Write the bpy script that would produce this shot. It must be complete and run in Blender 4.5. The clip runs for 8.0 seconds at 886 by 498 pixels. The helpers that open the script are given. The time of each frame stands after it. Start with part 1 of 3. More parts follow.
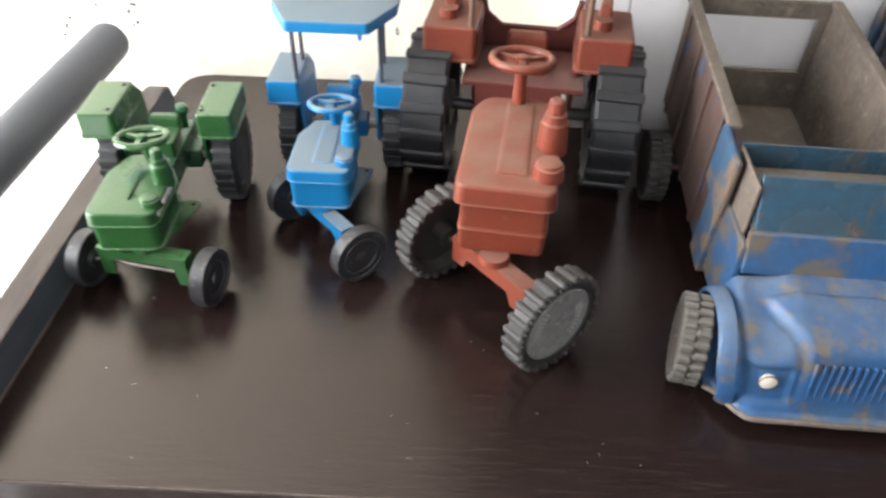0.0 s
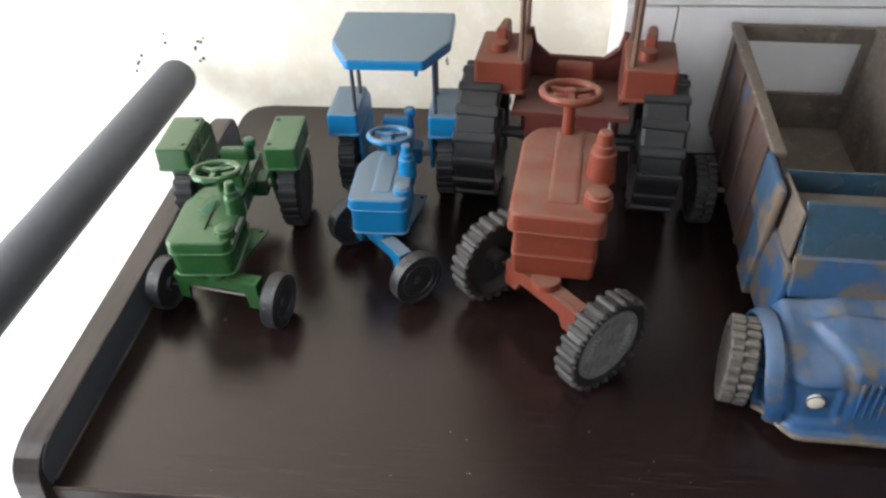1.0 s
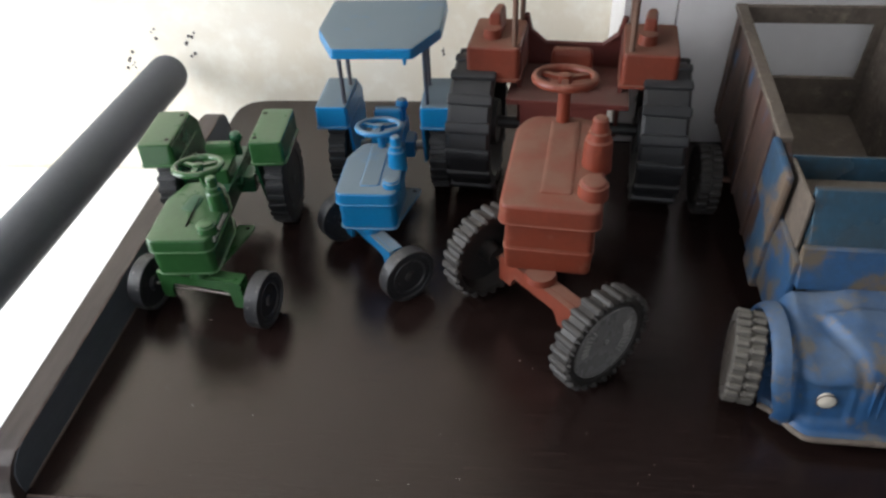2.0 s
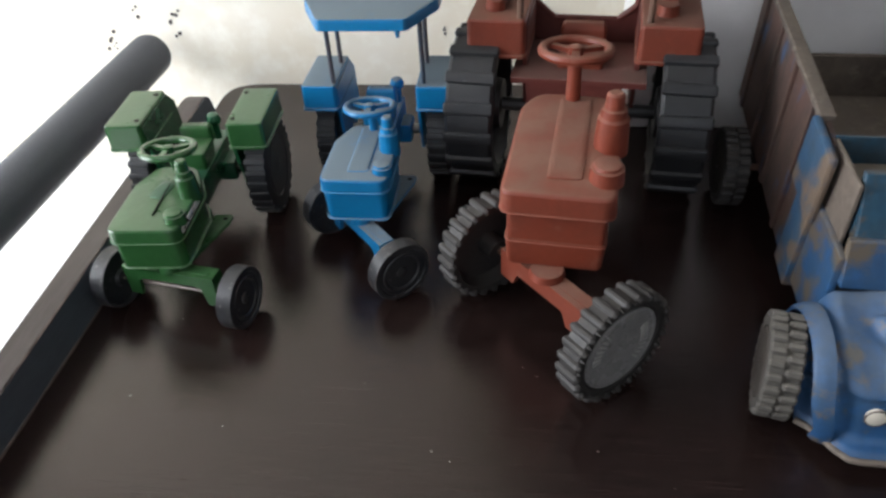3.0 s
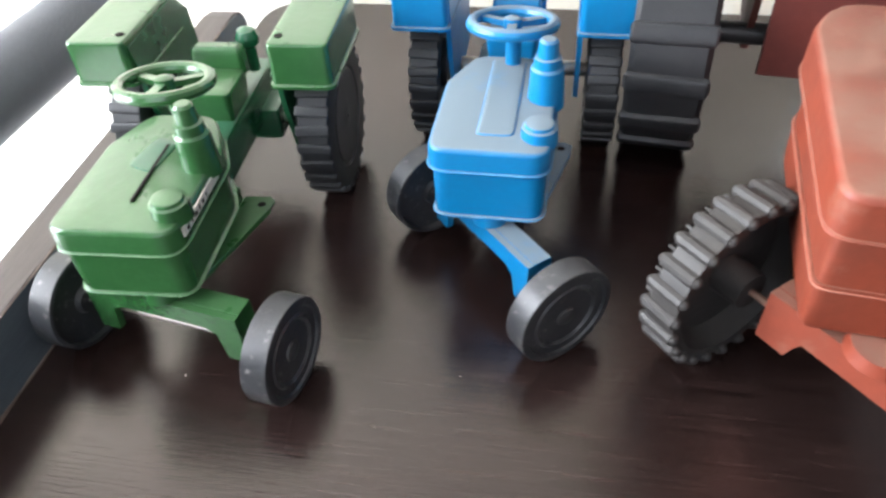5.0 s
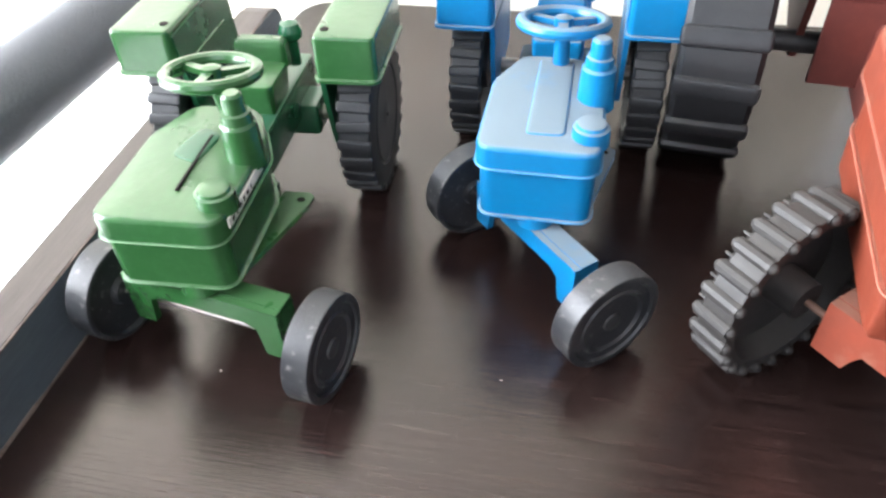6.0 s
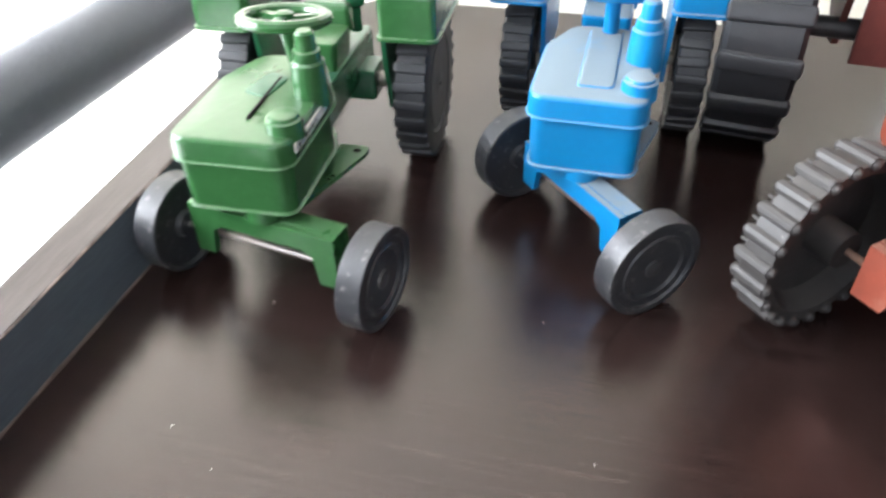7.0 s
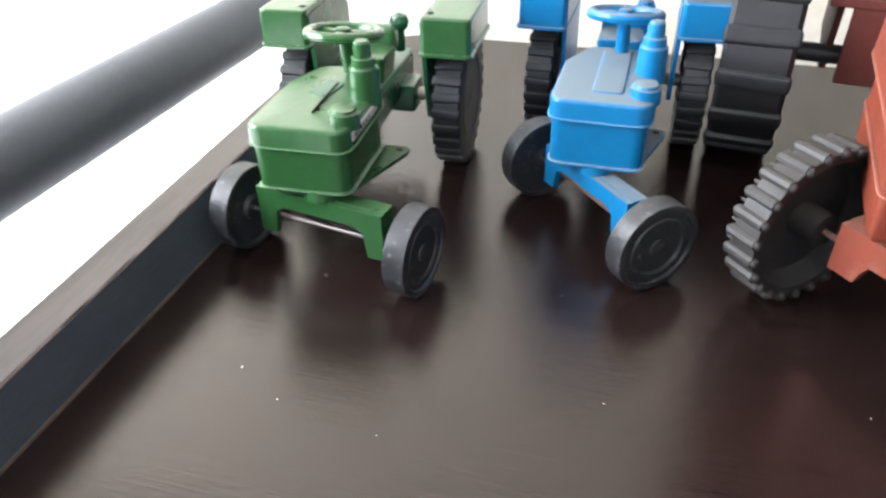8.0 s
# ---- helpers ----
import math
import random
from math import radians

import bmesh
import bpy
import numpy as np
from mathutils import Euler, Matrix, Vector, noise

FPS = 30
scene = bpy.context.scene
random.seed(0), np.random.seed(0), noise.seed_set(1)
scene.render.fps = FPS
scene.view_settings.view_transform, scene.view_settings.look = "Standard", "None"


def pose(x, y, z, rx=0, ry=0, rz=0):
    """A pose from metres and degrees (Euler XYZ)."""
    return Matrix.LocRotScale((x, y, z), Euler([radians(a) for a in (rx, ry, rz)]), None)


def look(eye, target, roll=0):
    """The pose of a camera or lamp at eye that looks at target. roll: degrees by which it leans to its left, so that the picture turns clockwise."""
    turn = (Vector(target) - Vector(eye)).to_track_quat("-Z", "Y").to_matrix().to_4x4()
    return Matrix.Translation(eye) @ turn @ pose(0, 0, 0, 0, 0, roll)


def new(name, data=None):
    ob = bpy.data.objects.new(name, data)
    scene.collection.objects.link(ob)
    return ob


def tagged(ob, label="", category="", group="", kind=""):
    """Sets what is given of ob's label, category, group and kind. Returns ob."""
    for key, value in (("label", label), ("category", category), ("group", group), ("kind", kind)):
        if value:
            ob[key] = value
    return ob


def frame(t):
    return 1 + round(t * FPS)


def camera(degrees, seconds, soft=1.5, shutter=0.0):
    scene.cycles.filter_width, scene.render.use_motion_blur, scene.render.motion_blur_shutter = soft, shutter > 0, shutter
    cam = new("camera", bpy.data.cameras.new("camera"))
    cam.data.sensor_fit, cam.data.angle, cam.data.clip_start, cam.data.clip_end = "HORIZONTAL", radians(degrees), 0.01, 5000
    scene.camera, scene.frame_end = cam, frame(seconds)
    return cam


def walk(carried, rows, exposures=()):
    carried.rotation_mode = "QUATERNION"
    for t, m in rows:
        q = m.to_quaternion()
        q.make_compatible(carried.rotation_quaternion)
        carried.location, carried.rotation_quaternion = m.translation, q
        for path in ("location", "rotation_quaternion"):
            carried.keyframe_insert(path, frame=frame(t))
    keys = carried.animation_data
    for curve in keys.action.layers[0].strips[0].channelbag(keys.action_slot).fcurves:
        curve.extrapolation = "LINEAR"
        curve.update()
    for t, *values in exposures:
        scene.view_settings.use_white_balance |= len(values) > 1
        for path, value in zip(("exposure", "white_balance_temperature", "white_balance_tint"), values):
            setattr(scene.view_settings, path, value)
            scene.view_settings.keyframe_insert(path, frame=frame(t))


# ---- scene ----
cam = camera(63.1, 8.0, soft=2.6, shutter=0.5)
PATH = [
    (0, (0.341, -0.264, 0.449), (0.308, 1.261, -0.845), 1.6),
    (0.5, (0.325, -0.284, 0.473), (0.229, 1.245, -0.813), 0.3),
    (1, (0.33, -0.284, 0.478), (0.182, 1.258, -0.787), -1.5),
    (1.5, (0.341, -0.276, 0.469), (0.169, 1.263, -0.796), -2.6),
    (3, (0.355, -0.215, 0.413), (0.137, 1.314, -0.857), -3.6),
    (3.5, (0.348, -0.166, 0.373), (0.117, 1.349, -0.913), -3.6),
    (4, (0.319, -0.109, 0.347), (0.069, 1.383, -0.961), -3.5),
    (4.5, (0.285, -0.061, 0.317), (0.021, 1.411, -1.011), -3.2),
    (5, (0.25, -0.009, 0.279), (-0.051, 1.428, -1.079), -3.5),
    (6.5, (0.231, -0.012, 0.265), (-0.11, 1.462, -1.044), -1.4),
    (7, (0.23, -0.053, 0.246), (-0.177, 1.453, -1.006), -1.2),
    (7.5, (0.241, -0.093, 0.239), (-0.237, 1.456, -0.932), -1.2),
    (8, (0.24, -0.118, 0.249), (-0.237, 1.454, -0.892), -1.1),
]
# the clip's own brightness changes: seconds, stops, kelvin, tint
EXPOSURES = [(0, 0.22, 6220, 12), (0.5, -0.02, 6120, 11), (1, -0.50, 6070, 11), (1.5, -0.98, 6070, 11), (3, -0.84, 5970, 11), (3.5, -0.30, 5920, 11), (4, 0.19, 5870, 11),
             (4.5, 0.40, 5870, 11), (5, 0.46, 5870, 11), (6.5, 0.85, 5870, 11), (7, 0.73, 5870, 11), (7.5, 0.55, 5870, 11), (8, 0.40, 5870, 11)]
walk(cam, [(t, look(eye, target, roll)) for t, eye, target, roll in PATH], EXPOSURES)

# ---- world and lights ----
world = bpy.data.worlds.new("sky")
scene.world = world
world.use_nodes = True
wn = world.node_tree.nodes
sky = wn.new("ShaderNodeTexSky")
sky.sky_type, sky.sun_disc = "NISHITA", False
sky.sun_elevation, sky.sun_rotation = radians(40), radians(-80)
wn["Background"].inputs[1].default_value = 0.1
world.node_tree.links.new(sky.outputs[0], wn["Background"].inputs[0])


def window_light(name, m, sx, sy, watts, colour):
    lamp = bpy.data.lights.new(name, "AREA")
    lamp.shape, lamp.size, lamp.size_y, lamp.energy, lamp.color = "RECTANGLE", sx, sy, watts, colour
    ob = new(name, lamp)
    ob.matrix_world = m
    return ob


# daylight through the window beside the desk and the window behind the camera
window_light("window_daylight", look((-0.985, -0.16, 0.58), (0.25, 0.20, 0.25)), 0.95, 1.0, 45.0, (1.0, 0.98, 0.95))
window_light("window_daylight_rear", look((0.25, -1.82, 0.78), (0.45, 0.3, 0.05)), 1.6, 0.9, 10.8, (0.97, 0.98, 1.0))


# ---- materials ----
def mat(name, base, rough=0.5, metal=0.0, second=None, scale=30.0, amount=0.5, bump=0.0, bump_scale=200.0,
        dust=None, dust_amount=0.0, dust_from=(0.22, 0.60), stretch=(1, 1, 1), coat=0.0, rough_var=0.1, wear=None, wear_at=0.62, wear_scale=18.0, spec=0.5, tint=(1, 1, 1)):
    """Base colour varied by noise at two scales, worn patches, dust on upward faces, fine relief."""
    m = bpy.data.materials.new(name)
    m.use_nodes = True
    nt = m.node_tree
    n, l = nt.nodes, nt.links
    b = n["Principled BSDF"]
    b.inputs["Metallic"].default_value = metal
    b.inputs["Coat Weight"].default_value = coat
    b.inputs["Specular IOR Level"].default_value = spec
    b.inputs["Specular Tint"].default_value = (*tint, 1)
    b.inputs["Coat Roughness"].default_value = 0.15
    tc = n.new("ShaderNodeTexCoord")
    mp = n.new("ShaderNodeMapping")
    mp.inputs["Scale"].default_value = stretch
    l.new(tc.outputs["Object"], mp.inputs["Vector"])

    def noise_tex(sc, detail=5.0, rgh=0.6):
        t = n.new("ShaderNodeTexNoise")
        t.inputs["Scale"].default_value, t.inputs["Detail"].default_value, t.inputs["Roughness"].default_value = sc, detail, rgh
        l.new(mp.outputs[0], t.inputs["Vector"])
        return t

    def ramp(src, lo, hi):
        r = n.new("ShaderNodeMapRange")
        r.inputs["From Min"].default_value, r.inputs["From Max"].default_value = lo, hi
        l.new(src, r.inputs["Value"])
        return r.outputs[0]

    def mix(fac, a, c):
        x = n.new("ShaderNodeMix")
        x.data_type = "RGBA"
        l.new(fac, x.inputs["Factor"])
        for sock, v in (("A", a), ("B", c)):
            s = [i for i in x.inputs if i.name == sock and i.type == "RGBA"][0]
            if isinstance(v, tuple):
                s.default_value = (*v, 1)
            else:
                l.new(v, s)
        return [o for o in x.outputs if o.type == "RGBA"][0]

    def times(a, k):
        x = n.new("ShaderNodeMath")
        x.operation = "MULTIPLY"
        l.new(a, x.inputs[0])
        if isinstance(k, float):
            x.inputs[1].default_value = k
        else:
            l.new(k, x.inputs[1])
        return x.outputs[0]

    second = second or tuple(c * 0.7 for c in base)
    big, fine = noise_tex(scale), noise_tex(scale * 9, 3.0)
    col = mix(times(ramp(big.outputs[0], 0.35, 0.68), amount), base, second)
    col = mix(times(ramp(fine.outputs[0], 0.45, 0.75), amount * 0.5), col, tuple(min(1, c * 1.35 + 0.004) for c in base))
    if wear:
        w = noise_tex(wear_scale, 7.0, 0.65)
        col = mix(ramp(w.outputs[0], wear_at - 0.02, wear_at + 0.09), col, wear)
    rgh = n.new("ShaderNodeMapRange")
    l.new(big.outputs[0], rgh.inputs["Value"])
    rgh.inputs["To Min"].default_value, rgh.inputs["To Max"].default_value = max(0.02, rough - rough_var), min(1, rough + rough_var)
    rough_out = rgh.outputs[0]
    if dust:
        g = n.new("ShaderNodeNewGeometry")
        sep = n.new("ShaderNodeSeparateXYZ")
        l.new(g.outputs["Normal"], sep.inputs[0])
        up = ramp(sep.outputs["Z"], 0.55, 0.97)
        patch = noise_tex(38.0, 6.0, 0.6)
        f = times(times(up, ramp(patch.outputs[0], *dust_from)), dust_amount)
        col = mix(f, col, dust)
        ad = n.new("ShaderNodeMath")
        ad.operation, ad.use_clamp = "ADD", True
        l.new(rough_out, ad.inputs[0])
        l.new(times(f, 0.5), ad.inputs[1])
        rough_out = ad.outputs[0]
    l.new(col, b.inputs["Base Color"])
    l.new(rough_out, b.inputs["Roughness"])
    if bump:
        bp = n.new("ShaderNodeBump")
        bp.inputs["Strength"].default_value, bp.inputs["Distance"].default_value = bump, 0.001
        l.new(noise_tex(bump_scale, 4.0).outputs[0], bp.inputs["Height"])
        l.new(bp.outputs[0], b.inputs["Normal"])
    return m


DUST = (0.42, 0.40, 0.36)
M_DESK = mat("dark wenge laminate", (0.0235, 0.0128, 0.0110), 0.13, spec=0.58, tint=(1.0, 0.93, 0.90), second=(0.0026, 0.0017, 0.0016), scale=20, amount=1.0, bump=0.19, bump_scale=28,
             stretch=(1.0, 30, 30), rough_var=0.05)
M_EDGE = mat("wenge edge band", (0.055, 0.041, 0.038), 0.40, second=(0.030, 0.020, 0.018), scale=9, amount=0.8, bump=0.1, bump_scale=40, stretch=(14, 1.2, 14))
# blue-grey for the inner face of the side panel only
M_INNER = mat("blue-grey inner lining", (0.092, 0.108, 0.130), 0.35, second=(0.072, 0.086, 0.105), scale=12, amount=0.8, bump=0.06, bump_scale=60, stretch=(6, 1, 6))
M_WALL = mat("cream wall paint", (0.82, 0.78, 0.68), 0.85, second=(0.77, 0.69, 0.53), scale=4.5, amount=0.8, bump=0.25, bump_scale=70)
M_PANEL = mat("white wall panel", (0.86, 0.85, 0.85), 0.45, second=(0.73, 0.72, 0.71), scale=4, amount=0.5)
M_WHITE = mat("white painted sill", (0.90, 0.90, 0.89), 0.5, second=(0.85, 0.85, 0.83), scale=5, amount=0.4)
M_ROOM = mat("room paint", (0.30, 0.29, 0.27), 0.9, second=(0.26, 0.25, 0.23), scale=1.5, amount=0.5)
# dark tone chosen to dim what the right of the desk mirrors
M_UPPER_DARK = mat("dark tone for unseen upper wall", (0.085, 0.080, 0.076), 0.9, second=(0.070, 0.066, 0.063), scale=1.5, amount=0.5)
M_FLOOR = mat("room floor", (0.30, 0.26, 0.22), 0.5, second=(0.22, 0.19, 0.16), scale=2.5, amount=0.6)
M_PIPE = mat("black foam pipe sleeve", (0.058, 0.064, 0.080), 0.6, second=(0.072, 0.077, 0.090), scale=14, amount=0.6, bump=0.3, bump_scale=500)
M_GREEN = mat("green gloss plastic", (0.028, 0.098, 0.028), 0.22, second=(0.020, 0.076, 0.022), scale=22, amount=0.6, dust=(0.070, 0.098, 0.048),
              dust_amount=0.25, bump=0.2, bump_scale=120, coat=0.3)
M_GREEN_D = mat("dark green gloss plastic", (0.014, 0.085, 0.036), 0.25, scale=22, amount=0.6, dust=(0.05, 0.11, 0.07), dust_amount=0.25, coat=0.3)
M_BLUE = mat("blue plastic", (0.007, 0.165, 0.375), 0.33, second=(0.010, 0.135, 0.34), scale=25, amount=0.5, dust=(0.155, 0.192, 0.215),
             dust_amount=0.95, dust_from=(0.0, 0.42), bump=0.12, bump_scale=140)
M_RED = mat("dusty red plastic", (0.185, 0.033, 0.014), 0.50, wear=(0.205, 0.075, 0.046), wear_at=0.60, wear_scale=34, second=(0.140, 0.036, 0.020), scale=20, amount=0.6, dust=(0.215, 0.110, 0.075),
            dust_amount=0.92, bump=0.15, bump_scale=150)
# darker red for gearbox, inner plates, cab floor, cab frame and rear wall
M_RED_D = mat("darker red plastic", (0.12, 0.028, 0.021), 0.5, second=(0.09, 0.024, 0.020), scale=20, amount=0.6, dust=(0.15, 0.088, 0.070), dust_amount=0.8, bump=0.15)
M_TYRE = mat("black rubber", (0.017, 0.018, 0.020), 0.42, second=(0.026, 0.026, 0.027), scale=35, amount=0.7, dust=(0.07, 0.068, 0.067), dust_amount=0.5, bump=0.25)
M_TYRE_F = mat("dark grey plastic tyre", (0.023, 0.024, 0.027), 0.38, second=(0.034, 0.034, 0.035), scale=55, amount=0.8, dust=(0.075, 0.072, 0.070), dust_amount=0.45, wear=(0.13, 0.125, 0.12), wear_at=0.60, wear_scale=220, bump=0.3)
M_TYRE_G = mat("dusty grey rubber", (0.030, 0.027, 0.025), 0.55, second=(0.020, 0.018, 0.017), scale=40, amount=0.8, dust=(0.066, 0.059, 0.052), dust_amount=0.7, bump=0.3)
M_TYRE_T = mat("worn grey rubber", (0.085, 0.077, 0.066), 0.75, second=(0.045, 0.041, 0.037), scale=40, amount=0.9, dust=(0.24, 0.22, 0.19), dust_amount=0.7, bump=0.3)
M_RIM_G = mat("scuffed grey plastic hub", (0.25, 0.245, 0.24), 0.28, second=(0.15, 0.148, 0.145), scale=60, amount=0.8, bump=0.15)
M_MARK = mat("worn grey raised plastic", (0.46, 0.45, 0.43), 0.35, second=(0.28, 0.27, 0.26), scale=60, amount=0.8)
M_HUB = mat("black plastic hub", (0.030, 0.030, 0.032), 0.4, second=(0.05, 0.048, 0.045), scale=60, amount=0.8, bump=0.2)
M_STEEL = mat("bare steel wire", (0.32, 0.30, 0.28), 0.5, metal=1.0, second=(0.35, 0.30, 0.25), scale=60, amount=0.7)
M_RUST = mat("rusty rod", (0.16, 0.085, 0.055), 0.6, second=(0.10, 0.06, 0.045), scale=80, amount=0.9, bump=0.3)
M_ROD = mat("dark blue painted rod", (0.05, 0.075, 0.11), 0.45, second=(0.09, 0.06, 0.05), scale=60, amount=0.8)
M_TRUCK = mat("worn blue truck paint", (0.016, 0.078, 0.205), 0.48, second=(0.045, 0.076, 0.118), scale=16, amount=0.9, wear=(0.125, 0.103, 0.076), wear_at=0.56,
              wear_scale=46, dust=(0.17, 0.19, 0.21), dust_amount=0.45, bump=0.3, bump_scale=90)
M_SCUTTLE = mat("blue paint worn to brown", (0.016, 0.078, 0.205), 0.40, second=(0.045, 0.076, 0.118), scale=16, amount=0.9, wear=(0.125, 0.100, 0.072), wear_at=0.49,
                wear_scale=24, dust=(0.17, 0.19, 0.21), dust_amount=0.4, bump=0.3, bump_scale=90)
M_TRUCK_B = mat("grimy blue bed paint", (0.030, 0.085, 0.165), 0.5, second=(0.062, 0.078, 0.098), scale=16, amount=0.8, wear=(0.17, 0.125, 0.09), wear_at=0.50,
                wear_scale=26, bump=0.35, bump_scale=90)
M_BED = mat("dirty brown metal", (0.160, 0.130, 0.104), 0.65, second=(0.070, 0.057, 0.047), scale=16, amount=1.0, wear=(0.235, 0.200, 0.160), wear_at=0.60, wear_scale=60, dust=(0.18, 0.145, 0.11), dust_amount=0.6, bump=0.35, bump_scale=90)
M_HUB_D = mat("dirty brown wheel disc", (0.070, 0.058, 0.048), 0.6, second=(0.040, 0.034, 0.029), scale=50, amount=0.9, bump=0.3)
M_BED_R = mat("rusty red bed side", (0.120, 0.066, 0.052), 0.65, second=(0.062, 0.050, 0.042), scale=22, amount=1.0, wear=(0.045, 0.10, 0.20), wear_at=0.57, wear_scale=30, stretch=(1, 1.6, 0.6), bump=0.4, bump_scale=80)
M_GREEN_W = mat("worn green edge", (0.11, 0.22, 0.10), 0.4, second=(0.05, 0.16, 0.05), scale=60, amount=1.0)
M_BLUE_W = mat("worn blue edge", (0.09, 0.30, 0.50), 0.4, second=(0.02, 0.20, 0.48), scale=60, amount=1.0)
M_RED_W = mat("worn red edge", (0.38, 0.17, 0.12), 0.5, second=(0.26, 0.06, 0.035), scale=60, amount=1.0)
M_COWL = mat("grimy teal cowl paint", (0.018, 0.062, 0.105), 0.27, second=(0.035, 0.055, 0.070), scale=18, amount=1.0, wear=(0.085, 0.070, 0.052), wear_at=0.56, wear_scale=26,
             dust=(0.12, 0.105, 0.085), dust_amount=0.7, bump=0.3, bump_scale=90)
M_PALE = mat("pale worn laminate edge", (0.16, 0.12, 0.10), 0.6, second=(0.05, 0.035, 0.03), scale=40, amount=1.0)
M_LAMP = mat("cream lamp lens", (0.75, 0.70, 0.60), 0.4, second=(0.55, 0.48, 0.38), scale=90, amount=0.5)
M_STICK = mat("worn white sticker", (0.62, 0.60, 0.55), 0.5, second=(0.4, 0.38, 0.34), scale=60, amount=0.7)
# print bars; on holes and the groove the near-black puts in their shade
M_PRINT_HOLE = mat("dark print and hole shade", (0.016, 0.012, 0.012), 0.85, spec=0.1)
M_SPOT = mat("bare plaster spot", (0.10, 0.09, 0.08), 0.9)
M_GLOW = bpy.data.materials.new("bright outdoors")
M_GLOW.use_nodes = True
gb = M_GLOW.node_tree.nodes["Principled BSDF"]
gb.inputs["Emission Color"].default_value, gb.inputs["Emission Strength"].default_value = (0.95, 0.98, 1.0, 1), 4.0


# ---- mesh helpers ----
def weigh_normals(me, sharp):
    """Corner normals weighted by face area, so that broad flat faces stay flat beside their rounded edges."""
    limit = math.cos(radians(sharp))
    polys = [(p.normal.copy(), p.area, p.vertices[:]) for p in me.polygons]
    around = [[] for _ in me.vertices]
    for i, (_, _, vs) in enumerate(polys):
        for v in vs:
            around[v].append(i)
    out = []
    for n0, _, vs in polys:
        for v in vs:
            acc = Vector((0, 0, 0))
            for j in around[v]:
                n, a, _ = polys[j]
                if n.dot(n0) > limit:
                    acc += n * a
            out.append(acc.normalized() if acc.length > 1e-14 else n0)
    me.normals_split_custom_set(out)


def part(name, bm, material, parent=None, label="", at=None, smooth=True, sharp=35, weigh=True):
    """Links a bmesh as one mesh object, under a thing or a part."""
    bmesh.ops.recalc_face_normals(bm, faces=bm.faces)
    me = bpy.data.meshes.new(name)
    bm.to_mesh(me)
    bm.free()
    me.materials.append(material)
    if smooth:
        me.polygons.foreach_set("use_smooth", [True] * len(me.polygons))
        if weigh:
            weigh_normals(me, sharp)
        else:
            me.set_sharp_from_angle(angle=radians(sharp))
    ob = new(name, me)
    if parent is not None:
        ob.parent = parent
    if at is not None:
        ob.matrix_basis = at
    if label:
        ob["label"] = label
    return ob


def thing(name, label, category, at=None, group="", kind=""):
    ob = new(name)
    ob.empty_display_size = 0.02
    if at is not None:
        ob.matrix_basis = at
    return tagged(ob, label, category, group, kind)


def box(bm, c, s, bevel=0.0, seg=2, m=None):
    """Adds a box of size s round c, with rounded edges."""
    mm = Matrix.Translation(c) @ Matrix.Diagonal((*s, 1))
    if m is not None:
        mm = m @ mm
    g = bmesh.ops.create_cube(bm, size=1.0, matrix=mm)
    if bevel:
        es = list({e for v in g["verts"] for e in v.link_edges})
        bmesh.ops.bevel(bm, geom=es, offset=bevel, segments=seg, affect="EDGES", profile=0.5)
    return bm


def cyl(bm, a, b, r, r2=None, n=20):
    """Adds a capped rod from a to b."""
    a, b = Vector(a), Vector(b)
    d = b - a
    m = Matrix.Translation((a + b) / 2) @ d.to_track_quat("Z", "Y").to_matrix().to_4x4()
    bmesh.ops.create_cone(bm, cap_ends=True, segments=n, radius1=r, radius2=r if r2 is None else r2, depth=d.length, matrix=m)
    return bm


def lathe(bm, prof, n=40, m=None):
    """Turns a profile of (along, radius) round the local x axis."""
    rings = []
    for x, r in prof:
        if r < 1e-6:
            rings.append([bm.verts.new((x, 0, 0))])
        else:
            rings.append([bm.verts.new((x, r * math.cos(2 * math.pi * k / n), r * math.sin(2 * math.pi * k / n))) for k in range(n)])
    made = [v for r in rings for v in r]
    for p, q in zip(rings, rings[1:]):
        for k in range(n):
            j = (k + 1) % n
            f = [p[k % len(p)], p[j % len(p)], q[j % len(q)], q[k % len(q)]]
            f = list(dict.fromkeys(f))
            if len(f) > 2:
                bm.faces.new(f)
    if m is not None:
        bmesh.ops.transform(bm, matrix=m, verts=made)
    return bm


def offset(pts, d):
    """Moves an anticlockwise outline inwards by d."""
    out = []
    for i, p in enumerate(pts):
        a, c = Vector(pts[i - 1]), Vector(pts[(i + 1) % len(pts)])
        p = Vector(p)
        e1, e2 = (p - a).normalized(), (c - p).normalized()
        n1, n2 = Vector((-e1.y, e1.x)), Vector((-e2.y, e2.x))
        k = n1 + n2
        k = k / max(0.3, k.length_squared / 2)
        out.append(p + k * d)
    return out


def rounded(corners):
    """An outline from corners (x, y, radius), anticlockwise."""
    pts = []
    for i, (x, y, r) in enumerate(corners):
        p = Vector((x, y))
        if r <= 0:
            pts.append(p)
            continue
        a, c = Vector(corners[i - 1][:2]), Vector(corners[(i + 1) % len(corners)][:2])
        u, v = (a - p).normalized(), (c - p).normalized()
        for k in range(6):
            t = k / 5
            pts.append((1 - t) ** 2 * (p + u * r) + 2 * t * (1 - t) * p + t * t * (p + v * r))
    return pts


def loft(bm, outline, levels, lift=None):
    """Stacks an outline at levels (z, inset); closes both ends. lift(x, y, z) may change z."""
    rings = []
    for z, d in levels:
        rings.append([bm.verts.new((p.x, p.y, lift(p.x, p.y, z) if lift else z)) for p in offset(outline, d)])
    n = len(outline)
